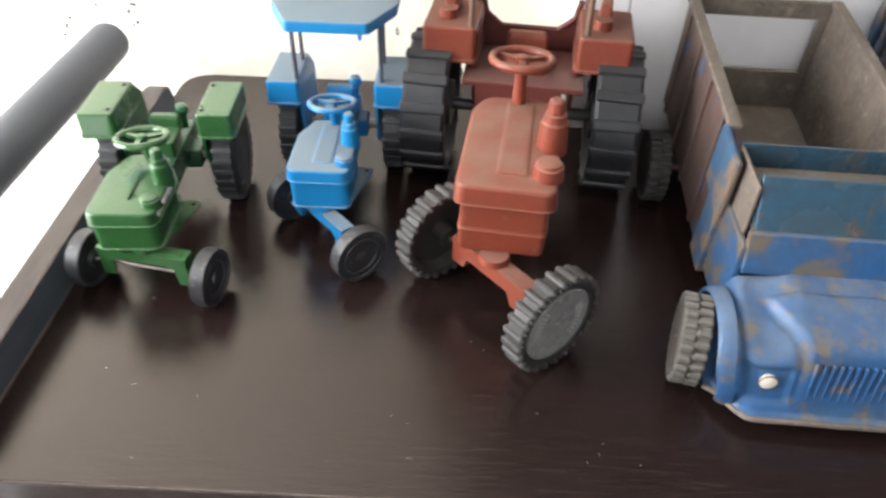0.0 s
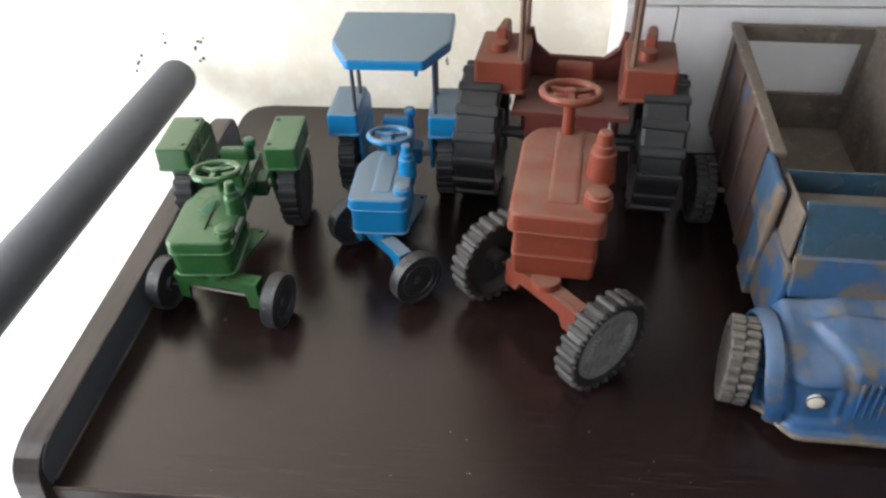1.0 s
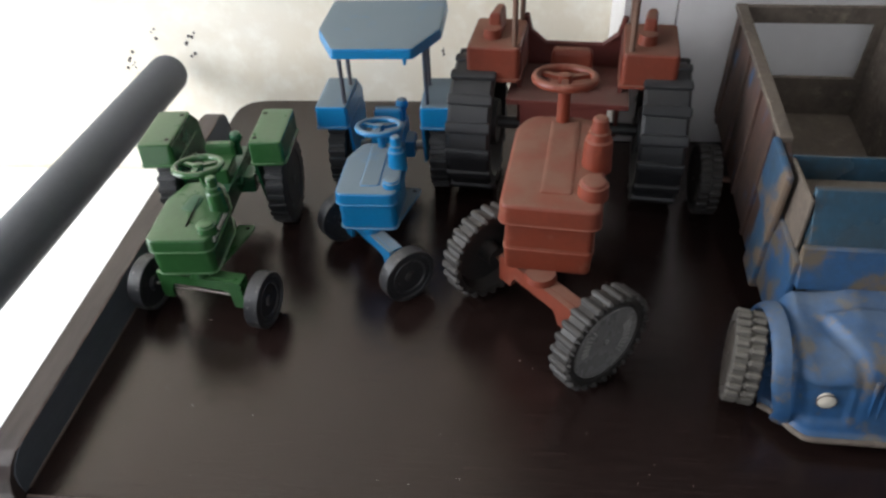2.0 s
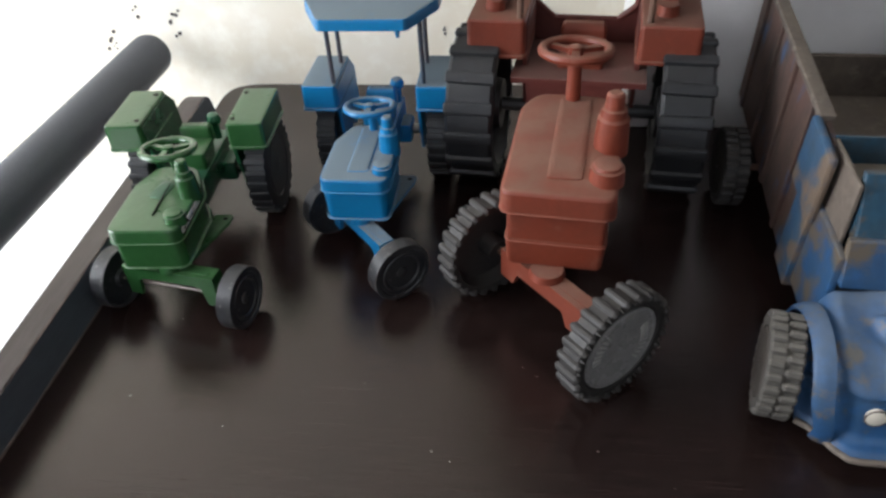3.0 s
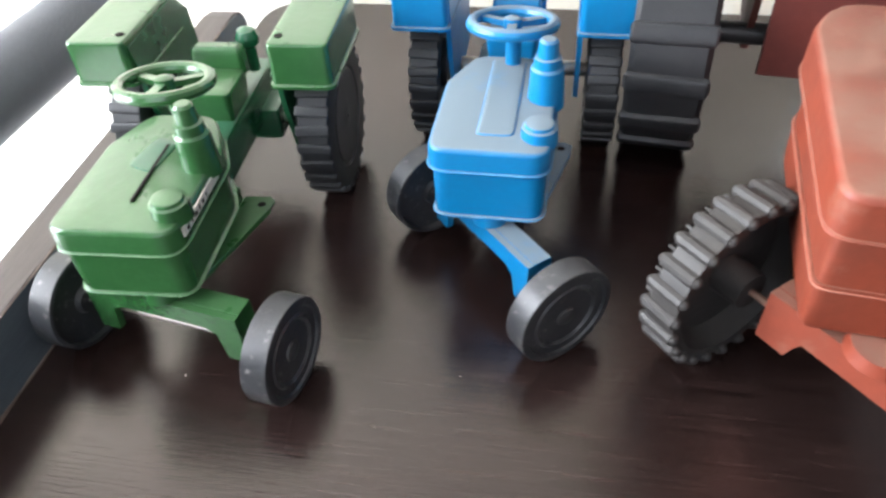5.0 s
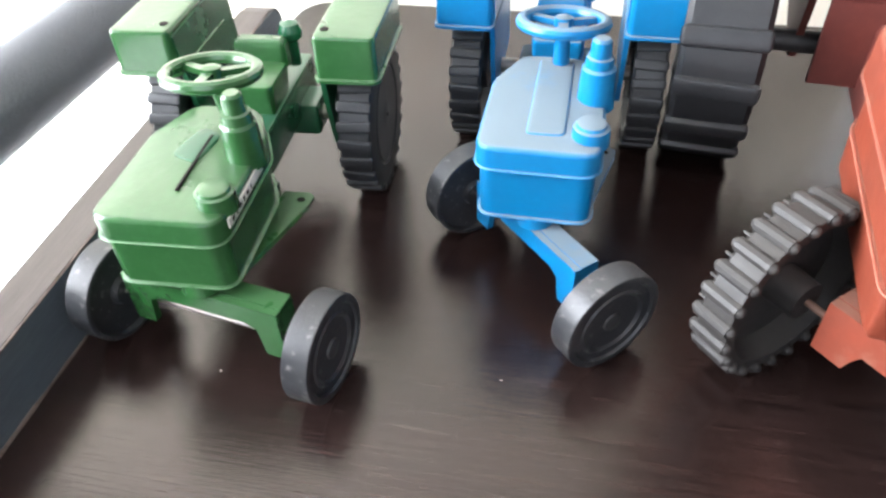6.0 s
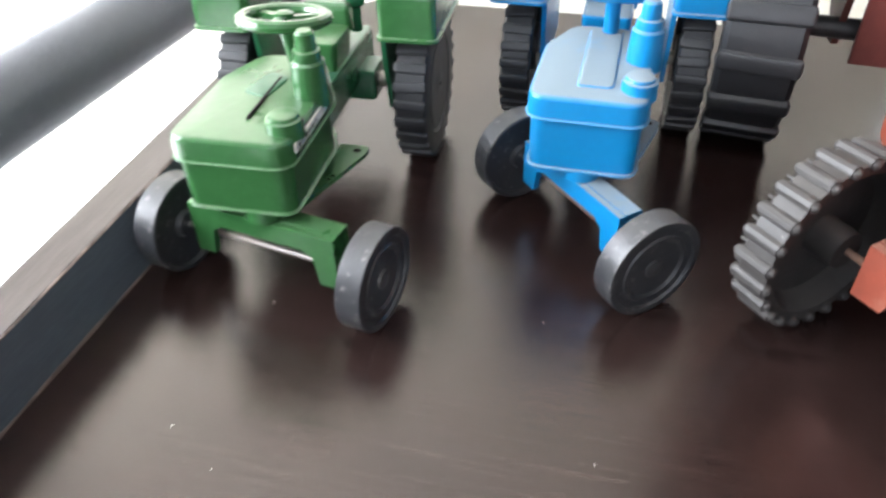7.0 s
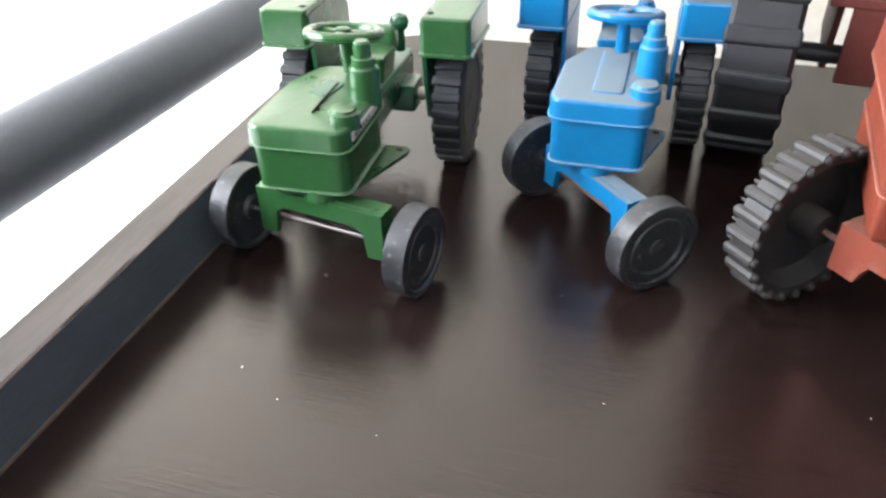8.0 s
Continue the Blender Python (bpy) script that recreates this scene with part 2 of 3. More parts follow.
    for p, q in zip(rings, rings[1:]):
        for k in range(n):
            bm.faces.new((p[k], p[(k + 1) % n], q[(k + 1) % n], q[k]))
    bm.faces.new(rings[0][::-1])
    # the top closes in rings, so that a crowned top stays even
    last = rings[-1]
    zl = levels[-1][0]
    c = sum((v.co for v in last), Vector()) / n
    for f in (0.7, 0.35):
        ring = []
        for v in last_xy(offset(outline, levels[-1][1]), c, f):
            ring.append(bm.verts.new((v.x, v.y, lift(v.x, v.y, zl) if lift else zl)))
        for k in range(n):
            bm.faces.new((last[k], last[(k + 1) % n], ring[(k + 1) % n], ring[k]))
        last = ring
    tip = bm.verts.new((c.x, c.y, lift(c.x, c.y, zl) if lift else zl))
    for k in range(n):
        bm.faces.new((last[k], last[(k + 1) % n], tip))
    return bm


def last_xy(pts, c, f):
    return [Vector((c.x + (p.x - c.x) * f, c.y + (p.y - c.y) * f)) for p in pts]


def slab(bm, pts, axis, lo, hi, bevel=0.0):
    """A plate: outline pts in the two other axes, thick from lo to hi along axis."""
    def at3(p, w):
        return {"x": (w, p[0], p[1]), "y": (p[0], w, p[1]), "z": (p[0], p[1], w)}[axis]
    a = [bm.verts.new(at3(p, lo)) for p in pts]
    b = [bm.verts.new(at3(p, hi)) for p in pts]
    n = len(pts)
    fs = [bm.faces.new(a[::-1]), bm.faces.new(b)]
    fs += [bm.faces.new((a[k], a[(k + 1) % n], b[(k + 1) % n], b[k])) for k in range(n)]
    if bevel:
        es = list({e for f in fs for e in f.edges})
        bmesh.ops.bevel(bm, geom=es, offset=bevel, segments=2, affect="EDGES", profile=0.5)
    return bm


def torus(bm, R, r, m, n=36, k=10):
    rows = []
    for i in range(n):
        a = 2 * math.pi * i / n
        rows.append([bm.verts.new(m @ Vector(((R + r * math.cos(2 * math.pi * j / k)) * math.cos(a),
                                              (R + r * math.cos(2 * math.pi * j / k)) * math.sin(a), r * math.sin(2 * math.pi * j / k)))) for j in range(k)])
    for i in range(n):
        for j in range(k):
            bm.faces.new((rows[i][j], rows[(i + 1) % n][j], rows[(i + 1) % n][(j + 1) % k], rows[i][(j + 1) % k]))
    return bm


def B():
    return bmesh.new()


def structure(name, bm, material, label, category):
    return tagged(part(name, bm, material), label, category, kind="structure")


# ---- the room ----
WALL_Y = 0.606
structure("floor", box(B(), (0.5, -0.65, -0.80), (3.2, 2.8, 0.1)), M_FLOOR, "plain brown room floor under the desk", "floor")
structure("wall_north", box(B(), (-0.37, WALL_Y + 0.05, 0.35), (1.46, 0.1, 2.2)), M_WALL, "cream painted plaster wall behind the desk", "wall")
structure("wall_north_low", box(B(), (1.23, WALL_Y + 0.05, -0.215), (1.74, 0.1, 1.07)), M_WALL, "cream painted lower wall behind the panelling", "wall")
# out of view; made dark so that the desk reflects less on the right
structure("wall_north_high", box(B(), (1.23, WALL_Y + 0.05, 0.885), (1.74, 0.1, 1.13)), M_UPPER_DARK, "unseen upper wall, dark to dim the desk's reflection", "wall")
structure("wall_south", box(B(), (0.5, -2.05, 0.35), (3.2, 0.1, 2.2)), M_ROOM, "plain painted room wall behind the viewer", "wall")
structure("wall_east", box(B(), (2.05, -0.70, 0.35), (0.1, 2.6, 2.2)), M_ROOM, "plain painted side wall of the room", "wall")
structure("ceiling", box(B(), (0.5, -0.70, 1.50), (3.2, 2.8, 0.1)), M_WHITE, "plain white room ceiling", "ceiling")
west = B()
box(west, (-1.05, -0.70, -0.42), (0.1, 2.6, 0.66))
box(west, (-1.05, -0.70, 1.29), (0.1, 2.6, 0.34))
box(west, (-1.05, -1.30, 0.515), (0.1, 1.4, 1.21))
box(west, (-1.05, 0.58, 0.515), (0.1, 0.04, 1.21))
structure("wall_west", west, M_ROOM, "painted wall with a wide window opening", "wall")
structure("backdrop", box(B(), (-1.30, -0.6, 0.5), (0.02, 2.2, 1.8)), M_GLOW, "bright overcast daylight outside the window", "sky")
sill = structure("window_sill", box(B(), (-0.526, 0.05, -0.125), (1.004, 1.10, 0.03), 0.006), M_WHITE, "wide white painted sill beside the desk", "window sill")

# white panelling that stands in front of the wall on the right
PX, PY = 0.462, 0.500
pan = thing("panelling", "white panelling boards in front of the wall", "wall panel", kind="structure")
for x0, x1, z0, z1 in ((PX, 0.517, 0.0, 0.182), (0.5185, 1.05, 0.0, 0.182), (PX, 1.05, 0.184, 0.32)):
    part("panel", box(B(), ((x0 + x1) / 2, (PY + WALL_Y) / 2, (z0 + z1) / 2 + 0.0005), (x1 - x0, WALL_Y - PY - 0.002, z1 - z0), 0.0015), M_PANEL, pan)

# bare spots and a stain on the cream wall
spots = B()
rnd = random.Random(4)
for cx, cz, k, sp in ((-0.123, 0.098, 5, 0.006), (-0.078, 0.083, 7, 0.010), (-0.162, 0.058, 9, 0.012), (0.256, 0.066, 3, 0.004)):
    for _ in range(k):
        r = rnd.uniform(0.0008, 0.0026)
        x, z = cx + rnd.gauss(0, sp * 0.5), cz + rnd.gauss(0, sp)
        cyl(spots, (x, WALL_Y - 0.0008, z), (x, WALL_Y + 0.001, z), r, n=7)
structure("wall_spots", spots, M_SPOT, "small dark chips in the wall paint", "wall chips")

# ---- the desk ----
desk = thing("desk", "dark wenge laminate desk with a raised side panel", "desk")
DX1 = 1.10
top = rounded([(0.0005, 0.0, 0), (DX1, 0.0, 0), (DX1, 0.602, 0), (-0.0215, 0.602, 0.035), (-0.0215, 0.4945, 0), (0.0005, 0.4945, 0)])
part("desktop", slab(B(), [(p.x, p.y) for p in top], "z", -0.022, 0.0, 0.001), M_DESK, desk)
part("worn_edge", box(B(), (DX1 / 2, -0.0002, -0.0010), (DX1 - 0.004, 0.0012, 0.0012), 0.0003), M_PALE, desk, "pale worn front edge line")
part("edge_band", box(B(), (DX1 / 2, -0.0006, -0.0120), (DX1 - 0.003, 0.0014, 0.0196), 0.0003), M_EDGE, desk)
side = rounded([(-0.008, -0.74, 0), (0.494, -0.74, 0), (0.494, 0.0490, 0.026), (-0.008, 0.0335, 0.035)])
part("side_panel", slab(B(), side, "x", -0.0215, 0.0, 0.0015), M_EDGE, desk, "upright side panel with rounded top corners")
lining = rounded([(0.002, 0.0006, 0), (0.489, 0.0006, 0), (0.492, 0.0476, 0.026), (-0.006, 0.0322, 0.034)])
part("panel_lining", slab(B(), lining, "x", -0.0006, 0.0009, 0.0003), M_INNER, desk, "thin blue-grey lining on the inner face")
part("side_panel", slab(B(), [(0.0, -0.74), (0.59, -0.74), (0.59, -0.0225), (0.0, -0.0225)], "x", 1.08, 1.10, 0.001), M_EDGE, desk)


def bead(path, r, seed):
    """One thin uneven strip along a path that runs in y."""
    g = random.Random(seed)
    bm = B()
    rings = []
    for x, y, z in path:
        q = r * g.uniform(0.45, 1.3)
        rings.append([bm.verts.new((x + q * c, y, z + q * d)) for c, d in ((-1, -0.5), (1, -0.5), (0.7, 0.8), (-0.7, 0.8))])
    for p, q in zip(rings, rings[1:]):
        for k in range(4):
            bm.faces.new((p[k], p[(k + 1) % 4], q[(k + 1) % 4], q[k]))
    bm.faces.new(rings[0])
    bm.faces.new(rings[-1][::-1])
    return bm


part("worn_edge", bead([(0.0006, 0.014 + 0.012 * i, 0.0322 + 0.0154 * (0.020 + 0.012 * i) / 0.498 + 0.0006) for i in range(38)], 0.0006, 3), M_PALE, desk, "pale chipped line along the panel top")
part("glue_line", bead([(0.0016, 0.006 + 0.014 * i, 0.0004) for i in range(34)], 0.0008, 5), M_PALE, desk, "scuffed pale line where panel meets desktop")
part("drawer_front", box(B(), (0.30, 0.020, -0.125), (0.52, 0.016, 0.19), 0.002), M_EDGE, desk, "dark drawer front under the desktop")
rail = B()
box(rail, (0.30, 0.008, -0.0265), (0.58, 0.012, 0.006), 0.001)
part("drawer_rail", rail, M_HUB, desk)
for x in (0.075, 0.150):
    part("bracket", box(B(), (x, 0.004, -0.026), (0.028, 0.010, 0.008), 0.002), M_STEEL, desk, "small metal bracket under the desk edge")

# the padded pipe beside the desk
pipe = B()
lathe(pipe, [(0, 0.0), (0.0005, 0.010), (0.002, 0.019), (0.005, 0.0232), (0.010, 0.0246), (0.02, 0.0248), (1.6, 0.0248), (1.6, 0.0)], 48,
      Matrix.Translation((-0.1010, 0.582, 0.0545)) @ Matrix.Rotation(radians(-0.75), 4, "X") @ Matrix.Rotation(radians(-90.1), 4, "Z"))
tagged(part("pipe", pipe, M_PIPE), "thick pipe in a black foam sleeve beside the desk", "pipe")


# ---- wheels ----
def smooth_wheel(parent, at, R, w, side):
    """A plain toy wheel with a grooved disc on its outer face; side: +1 or -1 is the outer end."""
    s = side
    o = w / 2
    prof = [(-o * s, 0), (-o * s, R * 0.26), (-o * 0.55 * s, R * 0.30), (-o * 0.55 * s, R * 0.88), (-o * s, R * 0.91), (-o * s, R * 0.965), (-o * 0.94 * s, R * 0.995), (-o * 0.9 * s, R), (o * 0.9 * s, R),
            (o * 0.94 * s, R * 0.995), (o * s, R * 0.965), (o * s, R * 0.86), (o * 0.80 * s, R * 0.83), (o * 0.80 * s, R * 0.70), (o * 0.92 * s, R * 0.67), (o * 0.92 * s, R * 0.63),
            (o * 0.72 * s, R * 0.58), (o * 0.72 * s, 0)]
    tyre = part("front_wheel", lathe(B(), prof, 48), M_TYRE_F, parent, "smooth dark grey plastic wheel", at)
    hub = B()
    lathe(hub, [(o * 0.65 * s, 0), (o * 0.65 * s, R * 0.20), (o * 0.86 * s, R * 0.18), (o * 0.95 * s, R * 0.10), (o * 0.95 * s, 0)], 20)
    part("hub", hub, M_HUB, tyre)
    return tyre


def lug_wheel(parent, at, R, w, name, n, height, bar, material, side, hub_r=0.62, hub_mat=None, stagger=False, slant=0.0, split=False, label="", hub_label=""):
    """A tyre with raised tread bars and a dished disc."""
    o, s = w / 2, side
    rr = R - height
    prof = [(-o * s, 0), (-o * s, R * 0.32), (-o * 0.2 * s, R * 0.36), (-o * 0.2 * s, R * 0.72), (-o * s, R * 0.80), (-o * s, rr * 0.955), (-o * 0.86 * s, rr), (o * 0.86 * s, rr), (o * s, rr * 0.955),
            (o * s, R * hub_r), (o * 0.80 * s, R * (hub_r - 0.03)), (o * 0.80 * s, 0)]
    tyre = part(name, lathe(B(), prof, 56), material, parent, label, at)
    piece = None
    for k in range(n):
        a = 2 * math.pi * k / n
        turn = Matrix.Rotation(a, 4, "X")
        halves = [(-1, 0), (1, math.pi / n)] if split else [(0, 0)]
        for h, da in halves:
            t2 = Matrix.Rotation(da, 4, "X") @ turn
            sl = Matrix.Rotation(radians(slant if k % 2 or not stagger else -slant), 4, "Z")
            m = t2 @ Matrix.Translation((h * o * 0.5, 0, R - height)) @ sl
            if piece is None:
                ln = w * (0.50 if split else 1.06)
                piece = part("tread_block" if split else "tread_bar", box(B(), (0, 0, 0), (ln, bar, height * 2.0), bar * 0.26, 2 if not split else 1), material, tyre, "", m)
            else:
                q = new(piece.name.split(".")[0], piece.data)
                q.parent, q.matrix_basis = tyre, m
    hub = B()
    hr = R * (hub_r - 0.04)
    lathe(hub, [(o * 0.70 * s, 0), (o * 0.70 * s, hr), (o * 0.98 * s, hr * 0.99), (o * 1.02 * s, hr * 0.95), (o * 0.96 * s, hr * 0.90), (o * 0.94 * s, hr * 0.30), (o * 1.0 * s, hr * 0.24),
                (o * 1.0 * s, hr * 0.06), (o * 1.10 * s, hr * 0.05), (o * 1.10 * s, 0)], 40)
    part("rim", hub, hub_mat or M_HUB, tyre, hub_label)
    return tyre


# ---- tractors ----
def tractor(name, label, at, p):
    t = thing(name, label, "toy tractor", at, group="toy tractors on the desk")
    C, CD = p["body"], p["dark"]
    w, L, zb, zs, zt = p["w"], p["L"], p["zb"], p["zs"], p["zt"]
    k = w / 0.056
    r = p.get("corner", 0.010) * k

    def hood_outline(d=0.0):
        h = w / 2
        cut, rear = p.get("rear_cut", (0.70, 0.60))
        return offset(rounded([(-h, 0, r), (h, 0, r), (h, L * cut, 0.004 * k), (h * rear, L, 0.008 * k), (-h * rear, L, 0.008 * k), (-h, L * cut, 0.004 * k)]), d)

    crown = lambda x, y, z: z + (0.0011 * k * (1 - (2 * x / w) ** 2) if z > zt - 0.0002 * k else 0) - (p.get("fall", 0.0) * max(0.0, 1 - y / L) if z > zs + 0.002 * k else 0)
    # hood: the rim at its foot stands a little proud
    levels = [(zs, -0.0002 * k), (zs + 0.0008 * k, -0.0002 * k), (zs + 0.0010 * k, 0.0001), (zt - 0.0020 * k, 0.0004 * k), (zt - 0.0010 * k, 0.0008 * k), (zt - 0.00025 * k, 0.0015 * k), (zt, 0.0024 * k)]
    hood = part("hood", loft(B(), hood_outline(), levels, crown), C, t, p.get("hood_label", ""), sharp=50)
    # lower body
    lower = B()
    if p.get("second_seam"):
        z2 = p["second_seam"]
        loft(lower, hood_outline(0.0036 * k), [(z2, 0), (zs + 0.0005, 0)])
        loft(lower, hood_outline(0.0030 * k), [(zb, 0.003 * k), (zb + 0.003 * k, 0.0008 * k), (z2, 0), (z2 + 0.0012 * k, 0.0), (z2 + 0.0014, 0.002)])
    else:
        loft(lower, hood_outline(0.0020 * k), [(zb, 0.0002), (zb + 0.0010 * k, -0.0006 * k), (zb + 0.0018 * k, -0.0006 * k), (zb + 0.0022 * k, 0.0004), (zs + 0.0005, 0)])
    part("engine_cover", lower, C, t, sharp=50)
    # worn flash along the seams
    for zz, dd in [(zs + 0.0003 * k, (-0.0003 if p["big"] else -0.0006) * k), (p["second_seam"], 0.0026 * k) if p.get("second_seam") else (zb + 0.0014 * k, 0.0011 * k)]:
        sk = (0.00014 if p["big"] else 0.00026) * k
        part("seam_edge", loft(B(), hood_outline(dd), [(zz - sk, sk), (zz, 0.0), (zz + sk, sk)]), p["worn"], t, "pale worn moulding seam")
    # hood details
    sx = p.get("stack_side", 0.40) * w
    sy, ztop = p["stack_y"], p["stack_top"]
    st = B()
    base = zt + 0.0005
    hs = ztop - base
    lathe(st, [(-0.004 * k, 0), (-0.004 * k, 0.0088 * k), (hs * 0.52, 0.0078 * k), (hs * 0.56, 0.0066 * k), (hs * 0.70, 0.0062 * k), (hs * 0.72, 0.0050 * k), (hs * 0.96, 0.0044 * k), (hs, 0.0032 * k), (hs, 0)], 24,
          Matrix.Translation((sx, sy, base)) @ Matrix.Rotation(radians(-90), 4, "Y"))
    part("exhaust_pipe", st, C, t)
    cap = B()
    lathe(cap, [(-0.004 * k, 0), (-0.004 * k, 0.0085 * k), (0.0040 * k, 0.0080 * k), (0.0046 * k, 0.0068 * k), (0.0060 * k, 0.0064 * k), (0.0066 * k, 0.0050 * k), (0.0066 * k, 0)], 24,
          Matrix.Translation((sx * 0.97, p["cap_y"], zt + 0.0012 * k)) @ Matrix.Rotation(radians(-90), 4, "Y"))
    part("filler_cap", cap, C, t)
    if p.get("ridge"):
        rf = p.get("fall", 0.0)
        rid = rounded([(-0.12 * w, L * 0.14, 0.003), (0.20 * w, L * 0.14, 0.005), (0.20 * w, L * 0.93, 0.003), (-0.12 * w, L * 0.93, 0.003)])
        part("hood_ridge", loft(B(), rid, [(zt - 0.001 - rf, 0), (zt + 0.0012 * k, 0.0004), (zt + 0.0017 * k, 0.0014 * k)], lambda x, y, z: z - rf * max(0.0, 1 - y / L)), C, t, sharp=60)
    else:
        # raised pad whose darker green puts in the shade of a hollow
        well = rounded([(-0.010, L * 0.50, 0.004), (0.004, L * 0.44, 0.004), (0.008, L * 0.70, 0.005), (-0.004, L * 0.76, 0.005)])
        part("well_shade", loft(B(), well, [(zt - 0.001, 0), (zt + 0.0016, 0.0002), (zt + 0.0019, 0.0008)]), CD, t, "raised dark glossy pad for the shaded hollow beside the exhaust")
        # groove as a thin strip on the hood, its shade in the colour
        gro = B()
        box(gro, (0.0035, L * 0.45, zt + 0.0016), (0.0012, L * 0.46, 0.0012), 0, m=None)
        part("hood_groove", gro, M_PRINT_HOLE, t)
    if p.get("sticker"):
        stk = part("sticker", box(B(), (w / 2 + 0.0002, L * 0.32, (zs + zt) / 2 + 0.001), (0.0010, L * 0.46, 0.0046), 0.0003), M_STICK, t, "worn white strip label with faded print")
        bars = B()
        for q, ln in enumerate((0.030, 0.014, 0.036, 0.020, 0.028, 0.012)):
            box(bars, (w / 2 + 0.0006, L * (0.14 + 0.048 * q), (zs + zt) / 2 + 0.0008), (0.0004, L * ln, 0.0020 + 0.0004 * (q % 2)))
        part("print_bar", bars, M_PRINT_HOLE, stk)
    # front axle: beam with two legs, turned about its pivot
    ax = Matrix.Translation((p.get("pivot_x", 0.0), p["pivot_y"], 0)) @ Matrix.Rotation(radians(p["steer"]), 4, "Z")
    bl, bh, R = p["beam"] / 2, p["beam_z"], p["fR"]
    th, dp = 0.006 * k, (0.0105 if p["big"] else 0.013) * k
    prof = [(-bl, R - 0.008 * k), (-bl + 0.010 * k, R - 0.008 * k), (-bl + 0.012 * k, bh - 0.013 * k), (-bl * 0.55, bh - 0.010 * k), (bl * 0.55, bh - 0.010 * k), (bl - 0.012 * k, bh - 0.013 * k),
            (bl - 0.010 * k, R - 0.008 * k), (bl, R - 0.008 * k), (bl, bh), (-bl, bh)]
    bm = slab(B(), prof, "y", -dp / 2, -dp / 2 + 0.0035 * k)
    slab(bm, [(-bl, bh - 0.003 * k), (bl, bh - 0.003 * k), (bl, bh + 0.0004), (-bl, bh + 0.0004)], "y", -dp / 2 + 0.0036 * k, dp / 2)
    for sgn in (-1, 1):
        box(bm, (sgn * (bl - 0.0015 * k), 0.001 * k, (R + bh) / 2 - 0.004 * k), (0.003 * k, dp * 0.85, bh - R + 0.006 * k))
    beam = part("axle_beam", bm, C, t, "", ax, sharp=20)
    part("pivot_pin", cyl(B(), (0, 0, bh + 0.0005), (0, 0, zb + 0.002), 0.0095 * k, 0.0085 * k), C, t, "", ax)
    tr = p["track"] / 2
    part("axle", cyl(B(), (-tr, 0, R), (tr, 0, R), 0.0012 * k, n=12), p["axle_mat"], t, "thin bare metal axle rod", ax)
    for sgn in (-1, 1):
        m = ax @ Matrix.Translation((sgn * tr, 0, R)) @ Matrix.Rotation(0.3 * sgn, 4, "X")
        if p["big"]:
            wh = B()
            o, fw = p["fw"] / 2, p["fw"]
            rr = R * 0.92
            lathe(wh, [(-o * sgn, R * 0.80), (-o * sgn, rr), (-o * 0.8 * sgn, rr * 1.01), (o * 0.8 * sgn, rr * 1.01), (o * sgn, rr * 0.97), (o * sgn, R * 0.78), (o * 0.75 * sgn, R * 0.745), (o * 0.75 * sgn, R * 0.66),
                       (o * 0.1 * sgn, R * 0.72), (-o * sgn, R * 0.80)], 60)
            tyre = part("front_wheel", wh, M_TYRE_G, t, "dusty ribbed rubber wheel with studded edge", m)
            first = None
            for q in range(24):
                mq = Matrix.Rotation(2 * math.pi * q / 24, 4, "X")
                if first is None:
                    rib = cyl(B(), (-o * 1.06, 0, rr * 0.995), (o * 1.06, 0, rr * 0.995), R * 0.074, n=10)
                    for e in (-1, 1):
                        bmesh.ops.create_icosphere(rib, subdivisions=2, radius=R * 0.058, matrix=Matrix.Translation((e * o * 1.06, 0, rr * 0.995)))
                    first = part("tread_rib", rib, M_TYRE_G, tyre, "", mq)
                else:
                    nx = new("tread_rib", first.data)
                    nx.parent, nx.matrix_basis = tyre, mq
            disc = B()
            lathe(disc, [(o * 0.50 * sgn, 0), (o * 0.50 * sgn, R * 0.73), (o * 0.92 * sgn, R * 0.73), (o * 1.0 * sgn, R * 0.695), (o * 0.86 * sgn, R * 0.655), (o * 0.84 * sgn, R * 0.06), (o * 0.6 * sgn, R * 0.05), (o * 0.6 * sgn, 0)], 44)
            rim = part("rim", disc, M_RIM_G, tyre, "scuffed grey disc with raised unreadable marks")
            mark = None
            for q in range(16):
                a = radians(205 + 9 * q if q < 9 else 20 + 9 * (q - 9))
                mm = Matrix.Rotation(a, 4, "X") @ Matrix.Translation((o * 0.86 * sgn, 0, R * 0.50))
                if mark is None:
                    mark = part("raised_mark", box(B(), (0, 0, 0), (0.0014, R * 0.030, R * 0.15)), M_MARK, tyre, "", mm)
                else:
                    nx = new("raised_mark", mark.data)
                    nx.parent, nx.matrix_basis = tyre, mm
            stud = None
            for q in range(24):
                mm = Matrix.Rotation(2 * math.pi * (q + 0.5) / 24, 4, "X") @ Matrix.Translation((o * 1.04 * sgn, 0, R * 0.90))
                if stud is None:
                    pin = B()
                    lathe(pin, [(-0.002, 0), (-0.002, R * 0.020), (0.0016, R * 0.016), (0.0024, R * 0.009), (0.0025, 0)], 8, Matrix.Rotation(0 if sgn > 0 else math.pi, 4, "Z"))
                    stud = part("stud", pin, M_TYRE_G, tyre, "", mm)
                else:
                    nx = new("stud", stud.data)
                    nx.parent, nx.matrix_basis = tyre, mm
            part("wheel_back", lathe(B(), [(o * 0.30 * sgn, 0), (o * 0.30 * sgn, R * 0.70), (o * 0.48 * sgn, R * 0.70), (o * 0.48 * sgn, 0)], 40), M_TYRE_G, tyre)
